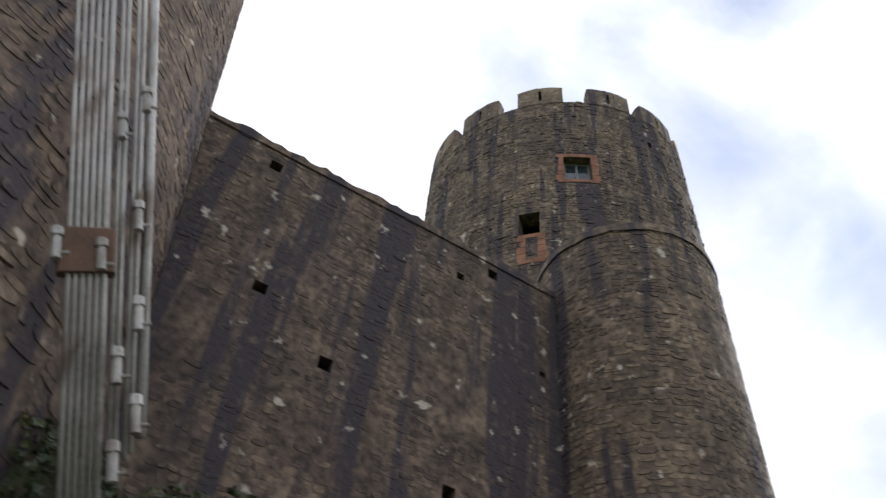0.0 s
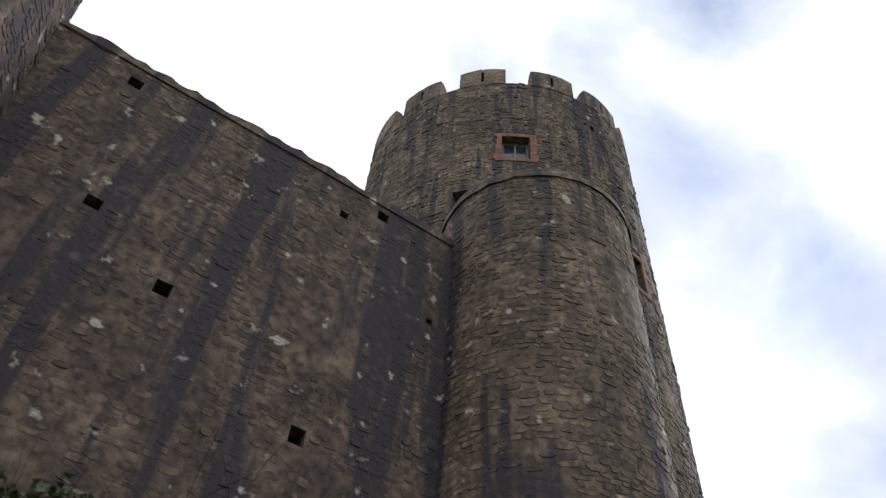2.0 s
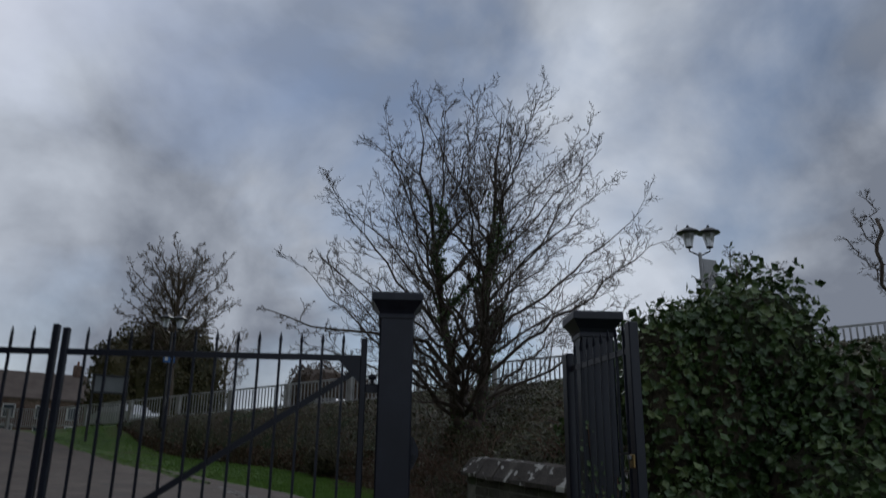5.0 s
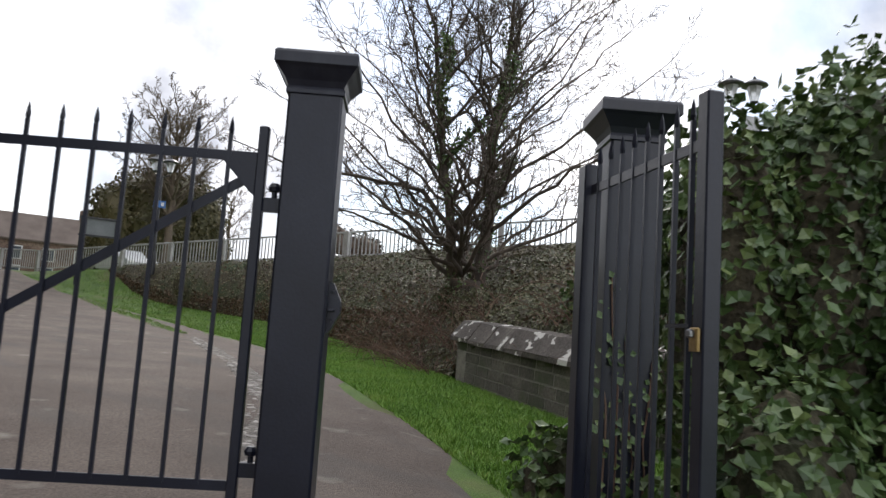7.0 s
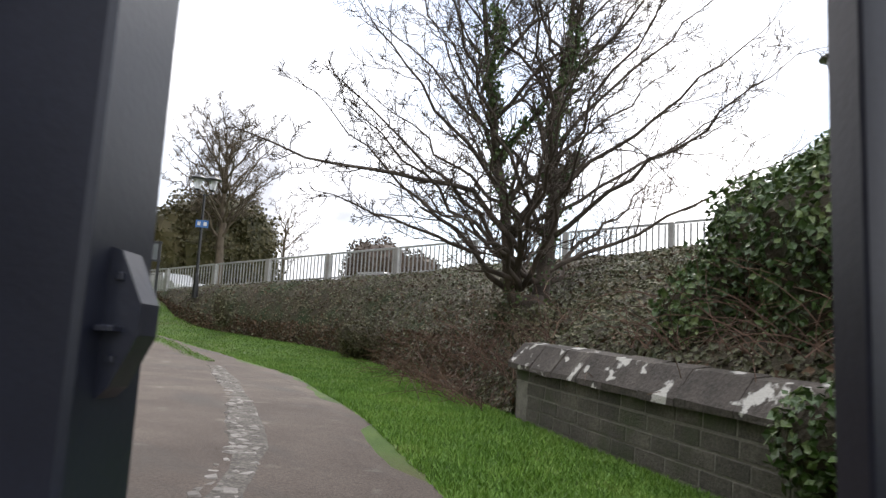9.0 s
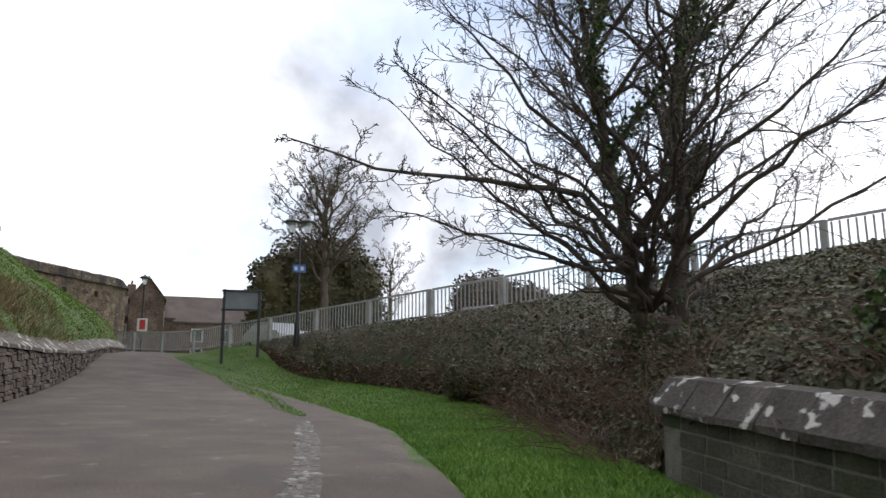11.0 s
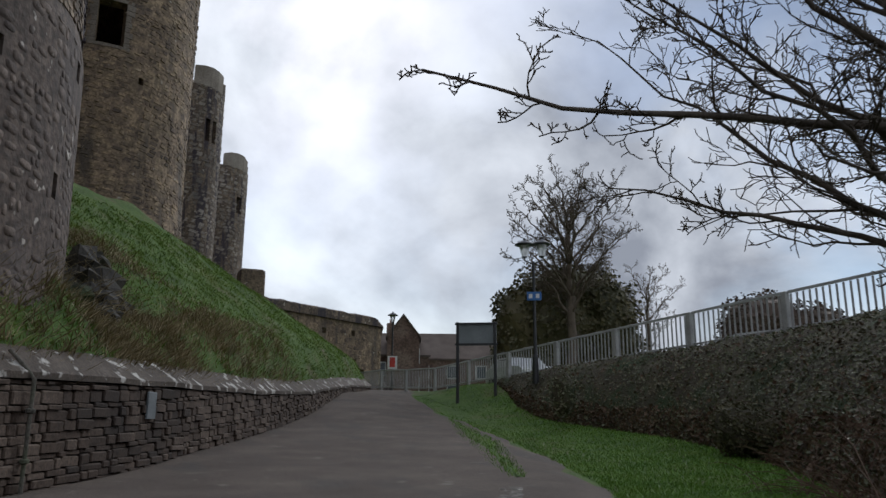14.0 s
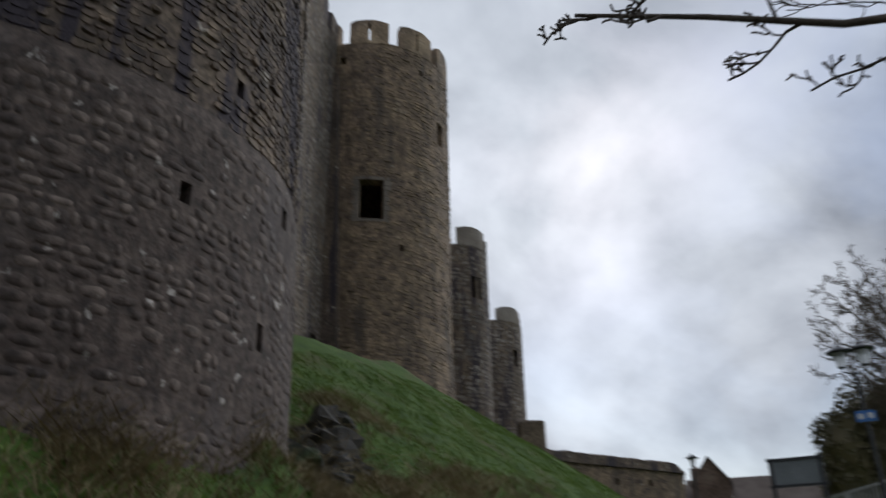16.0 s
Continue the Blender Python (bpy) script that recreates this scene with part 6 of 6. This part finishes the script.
street_lamp(25.95, 32.6, 3.6, 8.35, 2, "black twin-lantern street lamp with a small blue sign", M["black"], yaw=-0.55, sign=(25.9, 32.5, 6.5, 0.5, 0.3, -0.55))
street_lamp(26.6, 9.05, 4.5, 8.6, 2, "pale twin-lantern street lamp behind the hedge", M["fence"], yaw=-1.0, banner=True)
far_lamp = street_lamp(28.2, 54.8, 3.9, 9.0, 1, "black lantern lamp post at the top of the drive", M["black"])
for z, w in ((5.9, 0.6),):
    Geo().box((28.2, 54.72, z), (w, 0.04, 0.8), rot=Euler((0, 0, -0.35)).to_matrix(), bevel=0.006).make("sign_plate", M["white"], "white square sign plate", parent=far_lamp)
    Geo().box((28.19, 54.69, z + 0.02), (0.34, 0.02, 0.6), rot=Euler((0, 0, -0.35)).to_matrix()).make("sign_mark", M["red"], parent=far_lamp)


# ---- houses beyond ----
def house(cx, cy, z, w, dp, eaves, ridge, yaw, wall_mat, label, wins=3, chimneys=1, gable=False):
    h = thing("house", label, "house", (cx, cy, z))
    m = Matrix.Translation((cx, cy, z)) @ Matrix.Rotation(yaw, 4, "Z")

    def put(g, name, mat, parent=h):
        g.v = [tuple(m @ Vector(v)) for v in g.v]
        return g.make(name, mat, parent=parent)

    g = Geo()
    g.add([(-w / 2, -dp / 2, 0), (w / 2, -dp / 2, 0), (w / 2, dp / 2, 0), (-w / 2, dp / 2, 0), (-w / 2, -dp / 2, eaves), (w / 2, -dp / 2, eaves), (w / 2, dp / 2, eaves), (-w / 2, dp / 2, eaves), (-w / 2, 0, ridge), (w / 2, 0, ridge)],
          [(0, 1, 5, 4), (1, 2, 6, 9, 5), (2, 3, 7, 6), (3, 0, 4, 8, 7)])
    put(g, "wall", wall_mat)
    o = 0.15
    g = Geo()
    k = (ridge - eaves) / (dp / 2)
    for s in (-1, 1):
        g.add([(-w / 2 - o, s * (dp / 2 + o), eaves - o * k), (w / 2 + o, s * (dp / 2 + o), eaves - o * k), (w / 2 + o, 0, ridge), (-w / 2 - o, 0, ridge),
               (-w / 2 - o, s * (dp / 2 + o), eaves - o * k + 0.18), (w / 2 + o, s * (dp / 2 + o), eaves - o * k + 0.18), (w / 2 + o, 0, ridge + 0.18), (-w / 2 - o, 0, ridge + 0.18)],
              [(0, 1, 2, 3), (7, 6, 5, 4), (0, 4, 5, 1), (1, 5, 6, 2), (3, 7, 4, 0)])
    put(g, "roof", M["slate"])
    for c in range(chimneys):
        x = -w / 2 + 0.8 + c * (w - 1.6) / max(chimneys - 1, 1)
        put(Geo().box((x, 0, ridge + 0.5), (0.8, 0.6, 1.4), bevel=0.06), "chimney", wall_mat)
        put(Geo().lathe((x, 0, ridge + 1.2), [(0.13, 0), (0.11, 0.4)], 8), "chimney_pot", M["red_stone"])
    for i in range(wins):
        for zz in ((eaves * 0.3, eaves * 0.72) if eaves > 3.5 else (eaves * 0.55,)):
            x = -w / 2 + w * (i + 0.5) / wins
            win = thing("window", "", "")
            win.parent = h
            win.matrix_parent_inverse = Matrix.Translation(-Vector(h.location))
            put(Geo().box((x, -dp / 2 - 0.01, zz), (1.1, 0.1, 1.3)), "frame", M["white"], win)
            put(Geo().box((x, -dp / 2 - 0.05, zz), (0.9, 0.06, 1.1)), "pane", M["glass"], win)
    return h


house(43.6, 82.0, 4.0, 14, 8, 4.4, 7.2, -0.35, M["house_stone"], "long old brown stone house with a slate roof", 5, 2)
house(36.8, 77.2, 4.0, 5.0, 2.9, 6.0, 7.9, 1.22, M["house_stone"], "brown stone gabled end of an old house", 2, 0)
house(35.4, 80.0, 4.0, 9.0, 6.0, 4.4, 6.3, -0.3, M["house_stone"], "low red-brown stone wing beside the gable", 3, 1)
house(54, 82, 4.0, 8, 7, 3.6, 6.2, -0.4, M["white"], "white rendered house with a slate roof", 3, 1)
house(24.5, 88, 4.0, 14, 8, 5.0, 8.6, -0.1, M["castle"], "red-brown stone house with chimneys", 4, 2)


# ---- parked cars behind the railing ----
def build_car(x, y, z, yaw, label):
    car = thing("car", label, "car", (x, y, z))
    m = Matrix.Translation((x, y, z)) @ Matrix.Rotation(yaw, 4, "Z")

    def put(g, name, mat, parent=car, smooth=False):
        g.v = [tuple(m @ Vector(v)) for v in g.v]
        return g.make(name, mat, parent=parent, smooth=smooth)

    prof = [(-2.1, 0.35), (-2.15, 0.75), (-1.9, 0.95), (-1.1, 1.0), (-0.55, 1.42), (0.95, 1.45), (1.75, 1.02), (2.1, 0.9), (2.15, 0.4)]
    g = Geo()
    for px, pz in prof:
        inset = 0.12 if pz > 1.2 else 0.0
        for s, t in ((-1, 0.0), (1, 0.0)):
            g.v.append((px, s * (0.86 - inset), pz))
    for i in range(len(prof) - 1):
        g.f.append((2 * i, 2 * i + 1, 2 * i + 3, 2 * i + 2))
    g.f += [tuple(2 * i for i in range(len(prof))), tuple(2 * i + 1 for i in reversed(range(len(prof)))), (0, 1, 2 * len(prof) - 1, 2 * len(prof) - 2)]
    put(g, "body", M["car_paint"])
    for s in (-1, 1):
        put(Geo().add([(-0.85, s * 0.80, 1.04), (0.2, s * 0.83, 1.04), (0.2, s * 0.765, 1.36), (-0.5, s * 0.765, 1.36)], [(0, 1, 2, 3)]), "side_window", M["glass"])
        put(Geo().add([(0.28, s * 0.83, 1.04), (1.45, s * 0.82, 1.04), (0.95, s * 0.765, 1.36), (0.28, s * 0.765, 1.36)], [(0, 1, 2, 3)]), "side_window", M["glass"])
        for px in (-1.35, 1.3):
            wh = thing("wheel", "", "")
            wh.parent = car
            wh.matrix_parent_inverse = Matrix.Translation(-Vector(car.location))
            put(Geo().tube([(px, s * 0.7, 0.32), (px, s * 0.9, 0.32)], 0.32, 16), "tyre", M["rubber"], wh)
            put(Geo().tube([(px, s * 0.88, 0.32), (px, s * 0.915, 0.32)], 0.2, 12), "rim", M["steel"], wh)
        put(Geo().box((-2.1, s * 0.6, 0.75), (0.1, 0.35, 0.14), bevel=0.02), "headlight", M["white"])
        put(Geo().box((2.1, s * 0.62, 0.8), (0.08, 0.3, 0.16), bevel=0.02), "tail_light", M["red"])


build_car(29.8, 41.0, 3.72, 1.5, "silver hatchback parked behind the railing")
build_car(31.6, 27.5, 3.55, 1.55, "silver estate car parked behind the railing")

# ---- cobbled drain strip and the grass tongue in the drive ----
strip_line = along([(10.35, 8.1, 0), (11.15, 9.15, 0), (11.95, 10.0, 0), (12.85, 11.0, 0), (14.4, 13.25, 0), (15.45, 14.9, 0), (16.4, 16.4, 0), (17.75, 18.7, 0), (18.2, 19.5, 0)], 80)
strip = thing("cobble_strip", "strip of pale broken cobbles set in the asphalt", "cobbles", (13, 11.5, 0.8), kind="structure")
bed = []
for i, p in enumerate(strip_line):
    d = (strip_line[min(i + 1, 79)] - strip_line[max(i - 1, 0)]).normalized()
    n = Vector((-d.y, d.x, 0))
    bed.append([(*(p + n * (w_ + 0.03 * noise.noise(Vector((i * 0.6, w_ * 9, 0))))).xy, road_z(p.y) + h_) for w_, h_ in ((-0.24, -0.01), (-0.18, 0.018), (-0.03, 0.021), (0.1, 0.018), (0.16, -0.01))])
solid("mortar_bed", *sheet(bed), M["strip_bed"], parent=strip)
cobbles = []
for k in range(3):
    g = Geo().box((0, 0, 0), (0.115 - 0.02 * k, 0.2 - 0.03 * k, 0.05), taper=0.86, bevel=0.016)
    cobbles.append(mesh_of("cobble", g.v, g.f, M["cobble"]))
for i in range(79):
    p = strip_line[i]
    d = (strip_line[min(i + 1, 79)] - p).normalized()
    n = Vector((-d.y, d.x, 0))
    for s in (-0.13, -0.03, 0.07):
        q = p + n * (s + rng.uniform(-0.03, 0.03)) + d * rng.uniform(-0.03, 0.03)
        if rng.random() < 0.14:
            continue
        c = new("cobble", rng.choice(cobbles))
        c.parent, c.matrix_parent_inverse = strip, Matrix.Translation(-Vector(strip.location))
        c.matrix_basis = Matrix.LocRotScale(Vector((q.x, q.y, road_z(q.y) - 0.002 + rng.uniform(-0.006, 0.006))), Euler((rng.uniform(-0.1, 0.1), rng.uniform(-0.1, 0.1), math.atan2(n.y, n.x) + rng.uniform(-0.5, 0.5))), Vector((rng.uniform(0.8, 1.3), rng.uniform(0.7, 1.2), 1)))

rows = []
for i, p in enumerate(along([(18.9, 20.6, 0), (19.75, 22.8, 0), (20.95, 26.2, 0), (22.0, 29.8, 0), (22.7, 32.4, 0)], 14)):
    w = 0.34 * math.sin(math.pi * (i + 0.25) / 13.5) ** 0.6 + 0.03
    rows.append([(p.x + s * w + rng.uniform(-0.04, 0.04), p.y - s * w * 0.4, road_z(p.y) + 0.03 - 0.05 * abs(s)) for s in (-1, -0.5, 0, 0.5, 1)])
v, f = sheet(rows)
solid("grass_tongue", v, f, M["grass"], "narrow tongue of grass in the asphalt", "grass", kind="structure")
tongue_rows = rows

# ---- turf blades on the lawn between the drive and the bank ----
lawn_rows = []
for a, b in zip(along([(11.2, 6.2, 0), (13.45, 9.2, 0), (14.55, 10.75, 0), (16.25, 13.2, 0), (17.3, 14.9, 0), (18.85, 17.3, 0), (20.05, 19.9, 0), (21.05, 22.7, 0), (21.95, 26.2, 0), (22.95, 31.5, 0), (23.2, 35.1, 0), (23.8, 38.8, 0)], 60),
                along([(14.3, 5.9, 0), (17.5, 11.3, 0), (18.8, 13.0, 0), (21.1, 16.0, 0), (23.1, 18.9, 0), (24.9, 22.2, 0), (25.5, 25.2, 0), (25.4, 28.2, 0), (25.3, 31.2, 0), (25.8, 34.0, 0), (26.3, 36.2, 0), (26.2, 38.6, 0)], 60)):
    lawn_rows.append([(p.x, p.y, ground_z(p.x, p.y)) for p in (a.lerp(b, t) for t in np.linspace(-0.05, 1.03, 11))])
blades(scatter(lawn_rows, 120000, lambda p: 1.0 / (1 + 0.012 * ((p.x - 12) ** 2 + (p.y - 8) ** 2))), 0.05, 0.01, 0.6).make("lawn_grass", M["blade"], "short bright green lawn grass beside the drive", "grass", kind="stuff")
blades(scatter(tongue_rows, 2500), 0.06, 0.008, 0.5).make("tongue_grass", M["blade"], "short green grass growing in the drive", "grass", kind="stuff")
